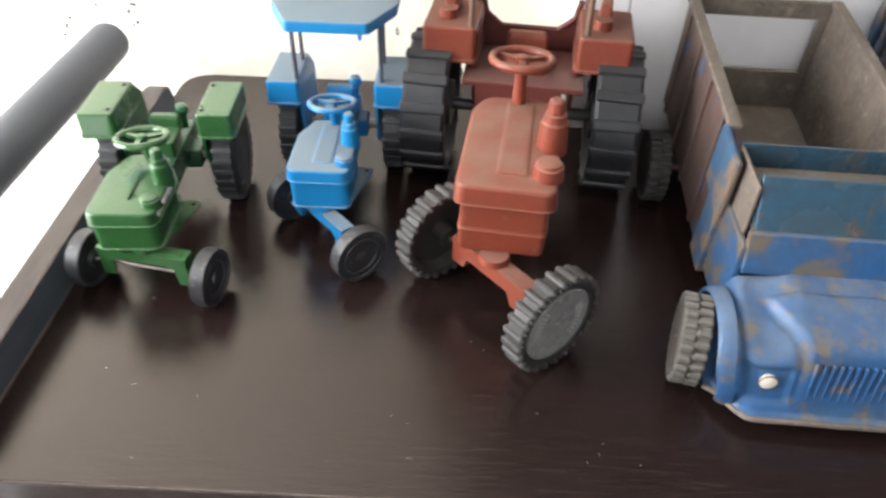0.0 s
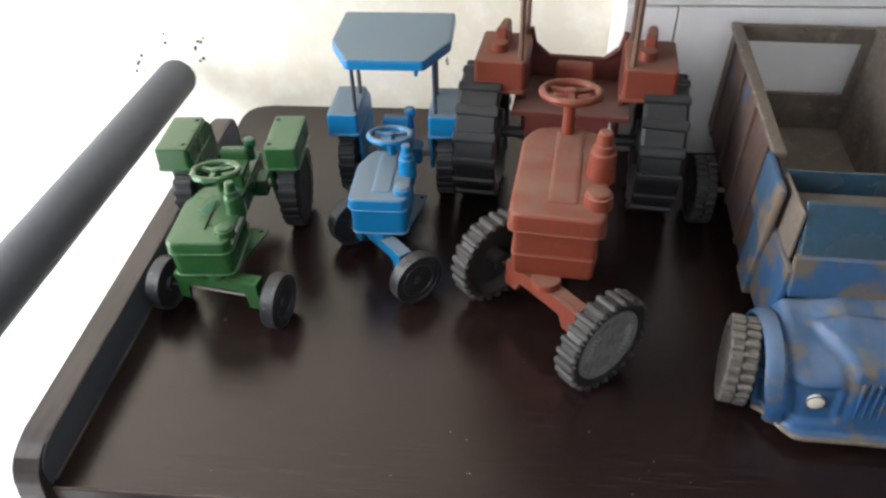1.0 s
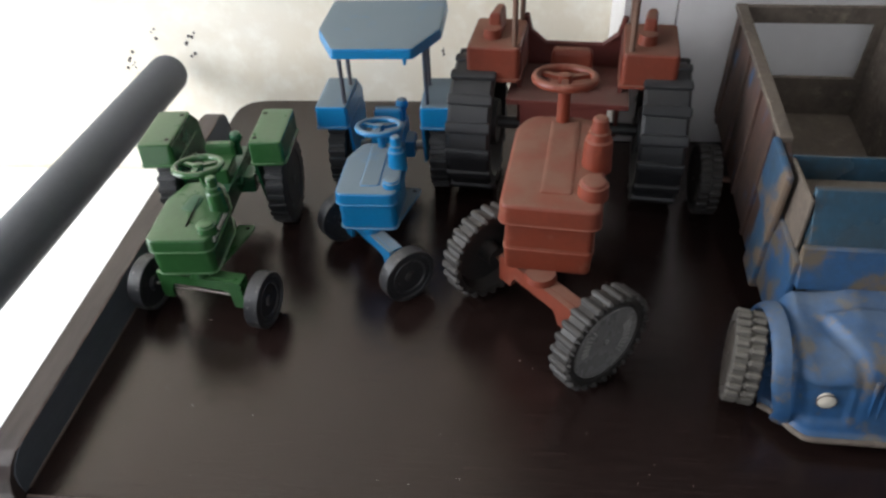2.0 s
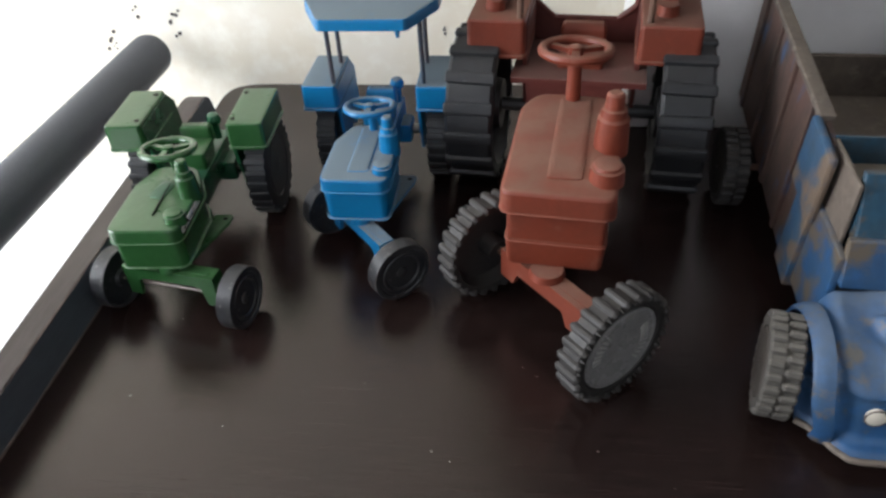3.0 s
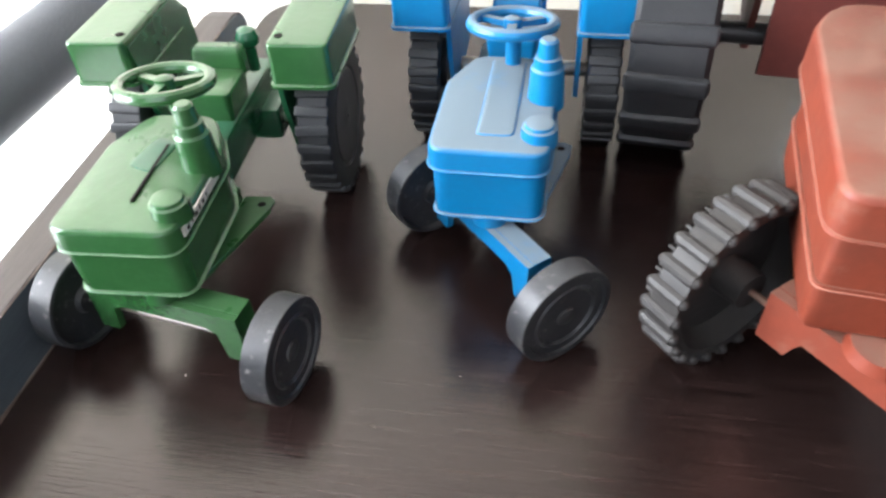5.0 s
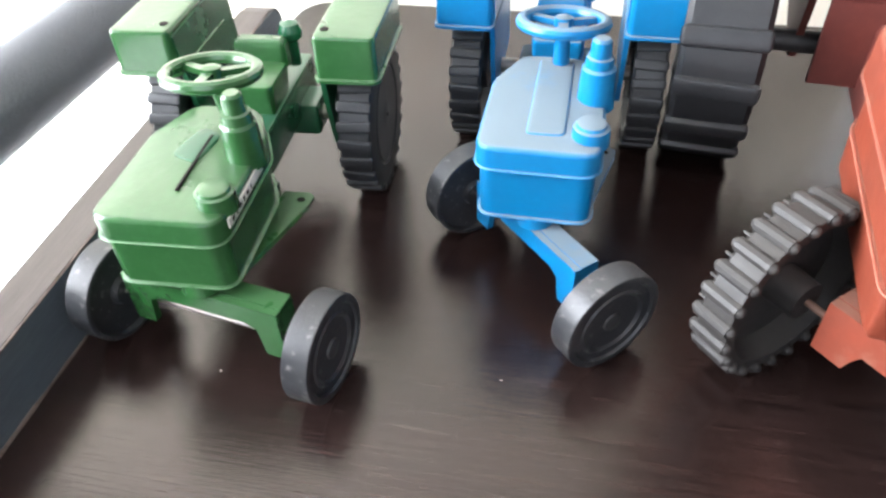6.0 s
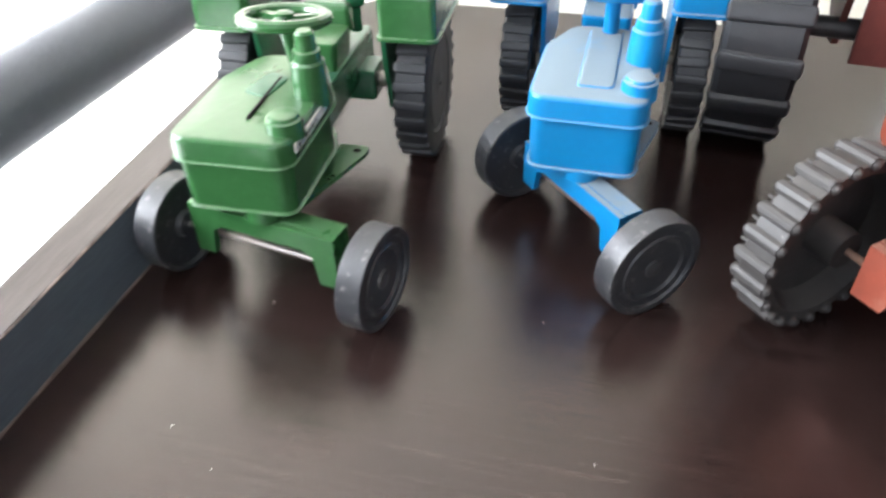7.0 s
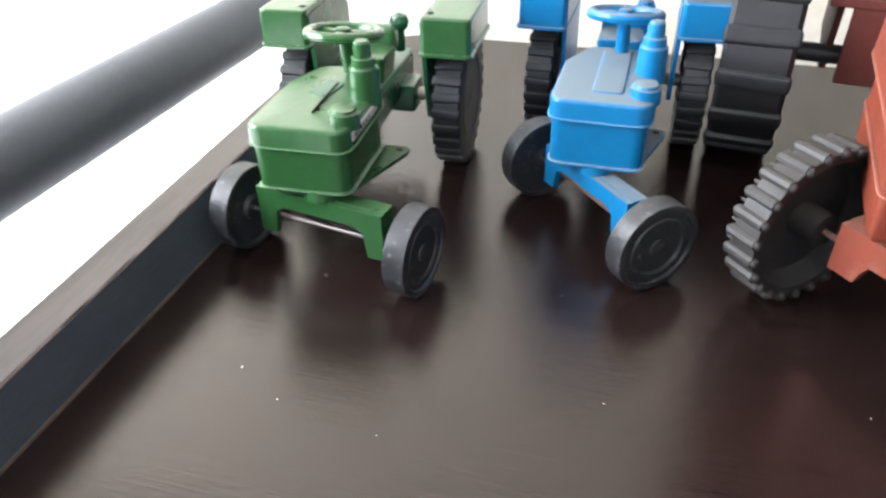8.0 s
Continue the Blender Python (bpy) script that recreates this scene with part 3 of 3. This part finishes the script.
            part("hub", lathe(B(), [(-o * 1.5 * sgn, 0), (-o * 1.5 * sgn, R * 0.20), (o * 0.55 * sgn, R * 0.22), (o * 0.55 * sgn, 0)], 24), M_TYRE_G, tyre)
        else:
            smooth_wheel(t, m, R, p["fw"], sgn)
    # chassis, rear axle and rear wheels
    RY, RR, rt = p["rear_y"], p["rR"], p["rtrack"] / 2
    ch = B()
    box(ch, (0, (L * 0.85 + RY) / 2, (zb + zs) / 2 - 0.006 * k), (w * 0.50, RY - L * 0.85 + 0.05 * k, (zs - zb) * 0.95), 0.003 * k)
    box(ch, (0, RY, RR), (w * 0.85, 0.024 * k, 0.020 * k), 0.003 * k)
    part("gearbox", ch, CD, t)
    for sgn in () if p["big"] else (1,):
        ste = slab(B(), [(w * 0.30, L * 0.16), (w * 0.45, L * 0.16), (w * 0.52, L * 0.40), (w * 0.655, L * 0.84), (w * 0.66, L * 0.93), (w * 0.60, L * 0.97), (w * 0.36, L * 0.97)], "z", -0.0012, 0.0012, 0.0004)
        box(ste, (w * 0.33, L * 0.58, 0.0045), (0.0025, L * 0.70, 0.0085))
        fall = Matrix.Translation((0, L * 0.16, zb - 0.001)) @ Matrix.Rotation(radians(-8.0), 4, "X") @ Matrix.Translation((0, -L * 0.16, 0))
        step = part("footstep", ste, C, t, "", fall)
        # a flat disc, coloured as dark as the inside of a hole
        part("step_hole", cyl(B(), (w * 0.56, L * 0.88, 0.0006), (w * 0.56, L * 0.88, 0.0015), 0.0022, n=14), M_PRINT_HOLE, step)
    part("rear_axle", cyl(B(), (-rt, RY, RR), (rt, RY, RR), 0.0045 * k, n=16), M_HUB if p["big"] else M_STEEL, t)
    for sgn in (-1, 1):
        m = Matrix.Translation((sgn * rt, RY, RR))
        lug_wheel(t, m, RR, p["rw"], "rear_wheel", p["lugs"], p["lug_h"], p["lug_b"], M_TYRE, sgn, 0.66, p["rim"], stagger=True, slant=p["slant"], label="black toy tyre with raised tread bars")
    # fenders
    fx0, fx1, fy0, fy1, fz0, fz1 = p["fender"]
    for sgn in (-1, 1):
        xs = sorted((sgn * fx0, sgn * fx1))
        cs = [(xs[0], fy0, 0.004 * k), (xs[1], fy0, 0.004 * k), (xs[1], fy1, 0.004 * k), (xs[0], fy1, 0.004 * k)]
        bm = loft(B(), rounded(cs), [(fz0, -0.0010 * k), (fz0 + 0.0016 * k, -0.0010 * k), (fz0 + 0.0022 * k, 0.0002), (fz1 - 0.002 * k, 0.0004 * k), (fz1 - 0.0006 * k, 0.0009 * k), (fz1, 0.0018 * k)])
        fen = part("fender", bm, C, t, sharp=50)
        xi = sgn * (fx0 + 0.0010 * k)
        pl = slab(B(), [(fy0 + 0.004 * k, fz1 - 0.004 * k), (fy0 + 0.010 * k, fz0 - 0.020 * k), (fy0 + 0.018 * k, RR * 0.86), (fy0 + 0.030 * k, RR * 0.80), (fy1 + 0.014 * k, RR), (fy1 + 0.010 * k, fz1 - 0.016 * k), (fy1 - 0.003 * k, fz1 - 0.003 * k)], "x",
                  xi - 0.0014 * k, xi + 0.0014 * k)
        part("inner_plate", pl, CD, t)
        # flat discs on the fender, with the holes' shade as their colour
        if p.get("bolts"):
            for by in (fy0 + 0.010, fy1 - 0.010):
                part("bolt_hole", cyl(B(), (sgn * (fx0 + 0.0055), by, fz1 - 0.001), (sgn * (fx0 + 0.0055), by, fz1 + 0.0004), 0.0023, n=12), M_PRINT_HOLE, fen)
        if p.get("fender_lamps"):
            lm = B()
            cx, cy = sgn * (fx0 + fx1) / 2 - 0.004, (fy0 + fy1) / 2
            cyl(lm, (cx, cy - 0.010, fz1 - 0.001), (cx, cy - 0.010, fz1 + 0.009), 0.0095, 0.0085, n=20)
            out = rounded([(cx - 0.006, cy - 0.004, 0.004), (cx + 0.008, cy - 0.004, 0.004), (cx + 0.010, cy + 0.028, 0.006), (cx - 0.002, cy + 0.028, 0.006)])
            loft(lm, out, [(fz1 - 0.001, 0), (fz1 + 0.017, 0.001), (fz1 + 0.020, 0.003)])
            part("fender_lamp", lm, C, fen)
    # seat
    sw, sy0, sz = p["seat"]
    sb = B()
    loft(sb, rounded([(-sw / 2, sy0, 0.004 * k), (sw / 2, sy0, 0.004 * k), (sw / 2, sy0 + 0.030 * k, 0.004 * k), (-sw / 2, sy0 + 0.030 * k, 0.004 * k)]), [(zs - 0.02 * k, 0.003 * k), (sz - 0.003 * k, 0), (sz - 0.001 * k, 0.0008 * k), (sz, 0.003 * k)])
    seat = part("seat", sb, C, t)
    br = B()
    loft(br, rounded([(-sw / 2, sy0 + 0.026 * k, 0.003 * k), (sw / 2, sy0 + 0.026 * k, 0.003 * k), (sw / 2, sy0 + 0.037 * k, 0.003 * k), (-sw / 2, sy0 + 0.037 * k, 0.003 * k)]),
         [(sz - 0.004 * k, 0), (sz + 0.0065 * k, 0), (sz + 0.0095 * k, 0.001 * k), (sz + 0.0110 * k, 0.003 * k)])
    part("backrest", br, C, seat)
    if p.get("knob"):
        kb = B()
        lathe(kb, [(0, 0), (0, 0.0035), (0.014, 0.0035), (0.016, 0.006), (0.020, 0.0068), (0.024, 0.005), (0.026, 0)], 16, Matrix.Translation((0.013, sy0 + 0.045, sz - 0.010)) @ Matrix.Rotation(radians(-90), 4, "Y"))
        part("hitch_knob", kb, CD, t)
    # steering wheel
    wy, wz, wr = p["wheel"]
    wb = B()
    tilt = Matrix.Translation((p.get("wheel_x", 0.0), wy, wz)) @ Matrix.Rotation(radians(p.get("wheel_tilt", -9)), 4, "X")
    torus(wb, wr * 0.87, wr * 0.13, tilt)
    for q in range(3):
        a = 2 * math.pi * q / 3 + 0.55
        box(wb, (0, 0, 0), (wr * 0.86, wr * 0.20, wr * 0.12), 0, m=tilt @ Matrix.Rotation(a, 4, "Z") @ Matrix.Translation((wr * 0.43, 0, -wr * 0.02)))
    lathe(wb, [(-wr * 0.16, 0), (-wr * 0.16, wr * 0.20), (wr * 0.10, wr * 0.20), (wr * 0.14, wr * 0.12), (wr * 0.14, 0)], 18, tilt @ Matrix.Rotation(radians(-90), 4, "Y"))
    part("steering_wheel", wb, C, t)
    part("steering_column", cyl(B(), (p.get("wheel_x", 0.0), L * 0.93, zt - 0.006), (p.get("wheel_x", 0.0), wy, wz - wr * 0.1), 0.0042 * k, 0.0036 * k, 16), C, t)
    return t


small = dict(w=0.058, L=0.090, zb=0.051, zs=0.0775, zt=0.0895, stack_y=0.050, stack_top=0.121, cap_y=0.016, pivot_y=0.010, beam=0.082, beam_z=0.046, fR=0.0255, fw=0.0130, track=0.114,
             axle_mat=M_STEEL, big=False, rear_y=0.160, rR=0.0460, rw=0.0185, rtrack=0.107, lugs=26, lug_h=0.0020, lug_b=0.0062, slant=2, rim=M_HUB,
             fender=(0.037, 0.070, 0.117, 0.185, 0.089, 0.1135), seat=(0.029, 0.112, 0.088), knob=True, wheel=(0.075, 0.116, 0.0235), wheel_x=0.004, body=M_GREEN, dark=M_GREEN_D, steer=-15)
green = dict(small, worn=M_GREEN_W, body=M_GREEN, dark=M_GREEN_D, bolts=True, sticker=True, steer=-13, pivot_x=0.0075)
blue = dict(small, worn=M_BLUE_W, body=M_BLUE, dark=M_BLUE, ridge=True, steer=-48, axle_mat=M_RUST, zb=0.0485, beam_z=0.0440, fR=0.0262)
red = dict(worn=M_RED_W, w=0.080, L=0.138, zb=0.064, zs=0.1145, zt=0.1355, fall=0.0035, rear_cut=(0.84, 0.76), corner=0.0075, second_seam=0.088, stack_y=0.066, stack_top=0.177, cap_y=0.024, pivot_y=0.004, beam=0.088, beam_z=0.060, fR=0.0455, fw=0.0165, track=0.137, pivot_x=-0.004,
           axle_mat=M_RUST, big=True, rear_y=0.232, rR=0.0735, rw=0.043, rtrack=0.186, lugs=16, lug_h=0.0034, lug_b=0.0115, slant=1, rim=M_HUB, ridge=True,
           fender=(0.048, 0.101, 0.207, 0.284, 0.132, 0.166), fender_lamps=True, seat=(0.042, 0.215, 0.131), wheel=(0.128, 0.178, 0.029), wheel_tilt=-6, body=M_RED, dark=M_RED_D, steer=-42.5, stack_side=0.40)

tractor("toy_tractor", "glossy green plastic toy tractor with worn white sticker", pose(0.0690, 0.184, 0, 0, 0, 3.4), green)
blue_tractor = tractor("toy_tractor", "blue plastic toy tractor with a dusty roof canopy", pose(0.217, 0.256, 0, 0, 0, -0.3), blue)
red_tractor = tractor("toy_tractor", "large dusty red plastic toy tractor with ribbed black tyres", pose(0.377, 0.180, 0, 0, 0, -6.5), red)

# the blue tractor's canopy on four rods
roof = rounded([(-0.038, 0.093, 0.004), (0.038, 0.093, 0.004), (0.060, 0.140, 0.004), (0.060, 0.216, 0.005), (-0.060, 0.216, 0.005), (-0.060, 0.140, 0.004)])
can = part("canopy", loft(B(), roof, [(0.176, 0.0), (0.183, 0.0002), (0.1855, 0.0012), (0.1862, 0.004)]), M_BLUE, blue_tractor, "dusty blue chamfered roof plate")
part("canopy_pin", cyl(B(), (0.030, 0.095, 0.170), (0.030, 0.095, 0.177), 0.0015, 0.0025, 10), M_BLUE, can)
for x, y in ((-0.040, 0.126), (0.044, 0.126), (-0.042, 0.168), (0.042, 0.168)):
    part("roof_post", cyl(B(), (x, y, 0.112), (x, y, 0.177), 0.0022, n=12), M_ROD, blue_tractor, "dark painted roof rod")

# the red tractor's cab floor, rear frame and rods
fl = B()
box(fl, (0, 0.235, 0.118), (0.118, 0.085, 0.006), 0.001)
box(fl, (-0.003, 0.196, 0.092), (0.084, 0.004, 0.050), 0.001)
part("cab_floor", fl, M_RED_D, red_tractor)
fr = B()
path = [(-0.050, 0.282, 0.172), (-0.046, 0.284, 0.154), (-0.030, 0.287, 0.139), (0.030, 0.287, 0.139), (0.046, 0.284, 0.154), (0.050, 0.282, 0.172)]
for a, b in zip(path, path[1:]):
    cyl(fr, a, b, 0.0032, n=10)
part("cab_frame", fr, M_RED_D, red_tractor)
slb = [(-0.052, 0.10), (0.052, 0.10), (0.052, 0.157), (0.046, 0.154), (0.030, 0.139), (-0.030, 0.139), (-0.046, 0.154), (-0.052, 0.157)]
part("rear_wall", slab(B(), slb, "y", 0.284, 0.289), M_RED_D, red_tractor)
for x in (-0.054, 0.056):
    part("roof_post", cyl(B(), (x, 0.216, 0.163), (x, 0.216, 0.300), 0.0028, n=12), M_RUST, red_tractor, "brown rusty roof rod")
roof_r = rounded([(-0.070, 0.120, 0.01), (0.070, 0.120, 0.01), (0.095, 0.180, 0.01), (0.095, 0.320, 0.01), (-0.095, 0.320, 0.01), (-0.095, 0.180, 0.01)])
part("canopy", loft(B(), roof_r, [(0.298, 0.0), (0.308, 0.0003), (0.311, 0.002)]), M_RED, red_tractor, "red roof plate on rusty rods")
for x in (-0.054, 0.056):
    part("roof_post", cyl(B(), (x, 0.282, 0.163), (x, 0.290, 0.300), 0.0028, n=12), M_RUST, red_tractor)


# ---- the truck ----
truck = thing("toy_truck", "large worn blue toy truck with dirty open bed", "toy truck", pose(0.637, 0.10, 0, 0, 0, -3.0))
TR = 0.0360


def truck_wheel(x, y, s, rubber=M_TYRE_T, turn=0.0):
    lug_wheel(truck, Matrix.Translation((x, y, TR)) @ Matrix.Rotation(radians(turn), 4, "Z"), TR, 0.0215, "wheel", 24, 0.0032, 0.0056, rubber, s, 0.70, M_HUB_D, split=True, label="worn grey block-tread rubber wheel")


for s in (-1, 1):
    truck_wheel(s * 0.1115, 0.022, s, turn=-11)
    truck_wheel(s * 0.108, 0.265, s, M_TYRE_G)
part("axle", cyl(B(), (-0.112, 0.022, TR), (0.112, 0.022, TR), 0.003, n=12), M_RUST, truck)
part("axle", cyl(B(), (-0.112, 0.265, TR), (0.112, 0.265, TR), 0.003, n=12), M_RUST, truck)
part("chassis", box(B(), (0, 0.18, 0.030), (0.10, 0.36, 0.014), 0.002), M_BED, truck)


def shell(name, pts_fn, nu, nv, material, label="", thick=0.003):
    """A pressed sheet from a surface function of (u, v), given a thickness."""
    bm = B()
    g = [[bm.verts.new(pts_fn(i / nu, j / nv)) for j in range(nv + 1)] for i in range(nu + 1)]
    for i in range(nu):
        for j in range(nv):
            bm.faces.new((g[i][j], g[i + 1][j], g[i + 1][j + 1], g[i][j + 1]))
    ob = part(name, bm, material, truck, label, sharp=60, weigh=False)
    so = ob.modifiers.new("sheet", "SOLIDIFY")
    so.thickness, so.offset = thick, -1
    return ob


def smooth(a, b, t):
    t = max(0.0, min(1.0, (t - a) / (b - a)))
    return t * t * (3 - 2 * t)


NOSE = [(0.0, 0.050, 0.0900), (0.14, 0.034, 0.0870), (0.30, 0.014, 0.0810), (0.44, -0.003, 0.0735), (0.55, -0.0135, 0.0655), (0.64, -0.0190, 0.0560), (0.74, -0.0220, 0.0440), (0.86, -0.0250, 0.0270),
        (0.93, -0.0285, 0.0180), (1.0, -0.0310, 0.0110)]


def nose_line(v):
    """Height and reach of the middle of the front pressing, smoothed between its stations."""
    for (v0, *p0), (v1, *p1) in zip(NOSE, NOSE[1:]):
        if v <= v1 + 1e-9:
            f = (v - v0) / (v1 - v0)
            return [p + (q - p) * f for p, q in zip(p0, p1)]


def front(u, v):
    """Bonnet, wings and nose in one pressing: u across, v from the scuttle down over the nose to the lower lip."""
    x = (u - 0.5) * 0.200
    ax = abs(x)
    near = [nose_line(max(0.0, min(1.0, v + d))) for d in (-0.05, -0.025, 0, 0.025, 0.05)]
    y, z = (sum(c) / 5 for c in zip(*near))
    down = smooth(0.50, 0.70, v)
    # the wings lie lower, roll off at the sides and draw back round the corners
    z -= (0.0075 * smooth(0.040, 0.072, ax) + 0.026 * smooth(0.078, 0.100, ax) ** 1.5) * (1 - 0.75 * down) * min(1.0, z / 0.05)
    y += 0.030 * smooth(0.064, 0.100, ax) ** 1.8 * smooth(0.25, 0.75, v)
    # raised bonnet pad with a groove along its edge
    xb = 0.040 + 0.024 * smooth(-0.020, 0.030, y)
    pad = (1 - smooth(xb - 0.004, xb + 0.001, ax)) * (1 - smooth(0.024, 0.031, y)) * (1 - smooth(0.56, 0.64, v))
    z += 0.0040 * pad
    groove = math.exp(-((ax - xb - 0.003) / 0.0032) ** 2) * (1 - smooth(0.018, 0.030, y)) * (1 - smooth(0.80, 0.90, v))
    z -= 0.0014 * groove
    y += 0.0012 * groove * down
    # sunk lamp panel with a broad border, and the turned-out lower edge
    lamp_pan = smooth(0.046, 0.050, ax) * (1 - smooth(0.078, 0.084, ax)) * smooth(0.62, 0.68, v) * (1 - smooth(0.86, 0.91, v))
    y += 0.0026 * lamp_pan
    y -= 0.0030 * smooth(0.93, 0.97, v)
    z += 0.0010 * noise.noise((x * 38, y * 38, 3)) + 0.0004 * noise.noise((x * 130, y * 130, 7))
    return x, y, max(z, 0.009)


shell("front_body", front, 110, 80, M_TRUCK, "worn blue pressed bonnet and wings with dirt patches")
# wheel-arch flanges: a broad turned-out band round each front wheel
for s in (-1, 1):
    arch = B()
    n = 22
    rows = []
    for i in range(n + 1):
        a = radians(-26 + 188 * i / n)
        c, d = math.cos(a), math.sin(a)
        tuck = 0.93 + 0.07 * smooth(-0.3, 0.5, d)
        rows.append([arch.verts.new((s * x * tuck, 0.022 - (r * 0.98) * c, 0.031 + r * d)) for x, r in ((0.0900, 0.0478), (0.0950, 0.0474), (0.0995, 0.0456), (0.1020, 0.0432), (0.1010, 0.0416), (0.0975, 0.0432), (0.0900, 0.0445))])
    for p, q in zip(rows, rows[1:]):
        for j in range(7):
            arch.faces.new((p[j], q[j], q[(j + 1) % 7], p[(j + 1) % 7]))
    arch.faces.new(rows[0])
    arch.faces.new(rows[-1][::-1])
    part("arch_flange", arch, M_TRUCK, truck, "dusty turned-out edge of the wheel arch")
# grille slats
for i in range(13):
    x = -0.0342 + i * 0.0057
    part("grille_slat", box(B(), (0, 0, 0), (0.0030, 0.004, 0.040), 0.0014, m=pose(x, -0.0212, 0.0420, -7)), M_TRUCK, truck)
lip = B()
lp = [Vector(front(i / 30, 1.0)) + Vector((0, 0, 0.001)) for i in range(31)]
for a, b in zip(lp, lp[1:]):
    cyl(lip, a, b, 0.0022, n=8)
    bmesh.ops.create_icosphere(lip, subdivisions=1, radius=0.0022, matrix=Matrix.Translation(b))
part("lower_lip", lip, M_BED, truck, "bent dirty lower edge of the nose")
for s in (-1, 1):
    hl = B()
    lathe(hl, [(-0.006, 0), (-0.006, 0.0062), (0.0004, 0.0062), (0.0012, 0.0050), (0.0014, 0)], 20, Matrix.Translation((s * 0.0635, -0.0212, 0.0410)) @ Matrix.Rotation(radians(-90), 4, "Z"))
    lamp_ob = part("headlamp", hl, M_LAMP, truck, "round cream headlamp")
    ring = torus(B(), 0.0066, 0.0006, Matrix.Translation((s * 0.0635, -0.0212, 0.0410)) @ Matrix.Rotation(radians(90), 4, "X"), 24, 8)
    part("lamp_ring", ring, M_BED, lamp_ob)

# cowl and open cab
cowl = B()
slab(cowl, [(0.0555, 0.112), (0.0690, 0.1405), (0.0770, 0.1545), (0.0815, 0.1545), (0.0760, 0.132), (0.0700, 0.112)], "x", -0.0770, 0.080, 0.0012)
part("windscreen_cowl", cowl, M_COWL, truck, "sloping grimy cowl under the missing windscreen")
part("scuttle", slab(B(), [(0.0450, 0.0860), (0.0460, 0.0915), (0.0545, 0.1180), (0.0600, 0.1180), (0.0560, 0.0860)], "x", -0.0815, 0.0815, 0.0016), M_SCUTTLE, truck, "blue scuttle worn through to brown patches")
for s in (-1, 1):
    part("cab_side", box(B(), (s * 0.0800, 0.097, 0.102), (0.003, 0.058, 0.096), 0.001), M_BED, truck)
    part("door_panel", box(B(), (s * 0.0825, 0.082, 0.070), (0.006, 0.062, 0.074), 0.002), M_SCUTTLE, truck)
part("cab_back", box(B(), (0, 0.1265, 0.105), (0.162, 0.003, 0.094), 0.001), M_COWL, truck)
part("cab_floor", box(B(), (0, 0.098, 0.130), (0.156, 0.054, 0.003), 0.0005), M_BED, truck, "dusty brown tray of the open cab")

# open bed, its rear a little higher
bedm = Matrix.Translation((-0.0100, 0.130, 0.022)) @ Matrix.Rotation(radians(5.2), 4, "X")
BW, BL, BH = 0.0710, 0.260, 0.126
part("bed_floor", box(B(), (0, BL / 2, 0.002), (BW * 2, BL, 0.004), 0.001), M_BED, truck, "", bedm)
for s, mt in ((-1, M_BED_R), (1, M_BED)):
    bs = part("bed_side", box(B(), (s * BW, BL / 2, BH / 2), (0.004, BL, BH), 0.001), mt, truck, "rusty bed side with traces of red and blue paint" if s < 0 else "", bedm)
    for i in range(4):
        part("side_rib", box(B(), (s * (BW + 0.003), 0.055 + i * 0.06, BH / 2), (0.004, 0.007, BH * 0.96), 0.001), mt, bs)
    part("top_rail", box(B(), (s * (BW + 0.001), BL / 2 + 0.014, BH + 0.002), (0.011, BL - 0.03, 0.006), 0.0015), M_BED, bs)
for s in (-1, 1):
    post = part("corner_post", box(B(), (s * (BW + 0.0075), 0.006, BH - 0.024), (0.007, 0.054, 0.056), 0.003), M_TRUCK_B, truck, "chipped blue corner block of the bed", bedm)
    part("post_foot", box(B(), (s * (BW + 0.0040), 0.000, BH * 0.36), (0.010, 0.034, BH * 0.62), 0.002), M_TRUCK_B, post)
part("bed_front", box(B(), (0, 0.003, BH * 0.42), (BW * 2, 0.004, BH * 0.80), 0.001), M_BED, truck, "", bedm)
tail = part("tailboard", box(B(), (0, BL - 0.002, 0.025), (BW * 2, 0.005, 0.048), 0.001), M_BED, truck, "dirty tailboard with a wide opening above", bedm)
part("tail_rail", box(B(), (0, BL - 0.002, BH - 0.006), (BW * 2, 0.006, 0.018), 0.001), M_BED, tail)
for s in (-1, 1):
    part("tail_post", box(B(), (s * (BW - 0.006), BL - 0.002, BH / 2), (0.010, 0.0045, BH * 0.9), 0.001), M_BED, tail)

# a second toy beyond the truck, mostly out of sight
other = thing("toy_truck", "another grey-blue toy truck with a ribbed side", "toy truck", pose(0.834, 0.392, 0, 0, 0, -3))
ob_ = B()
box(ob_, (0, 0, 0.130), (0.13, 0.20, 0.12), 0.004)
body_o = part("body", ob_, M_TRUCK_B, other)
for i in range(9):
    part("rib", box(B(), (-0.067, -0.08 + i * 0.02, 0.130), (0.006, 0.007, 0.114), 0.001), M_TRUCK_B, body_o)
for y in (-0.05, 0.06):
    for s in (-1, 1):
        lug_wheel(other, Matrix.Translation((s * 0.062, y, 0.036)), 0.036, 0.026, "wheel", 22, 0.003, 0.006, M_TYRE, s, 0.66, M_HUB, split=True)

# dust flecks on the desktop
rnd = random.Random(9)
fl = B()
for _ in range(26):
    x, y = rnd.uniform(0.02, 0.50), rnd.uniform(0.02, 0.30)
    r = rnd.uniform(0.0002, 0.0004)
    bmesh.ops.create_icosphere(fl, subdivisions=1, radius=r, matrix=Matrix.Translation((x, y, r * 0.8)))
tagged(part("dust_flecks", fl, M_WHITE), "tiny pale dust flecks on the desktop", "dust", kind="stuff")
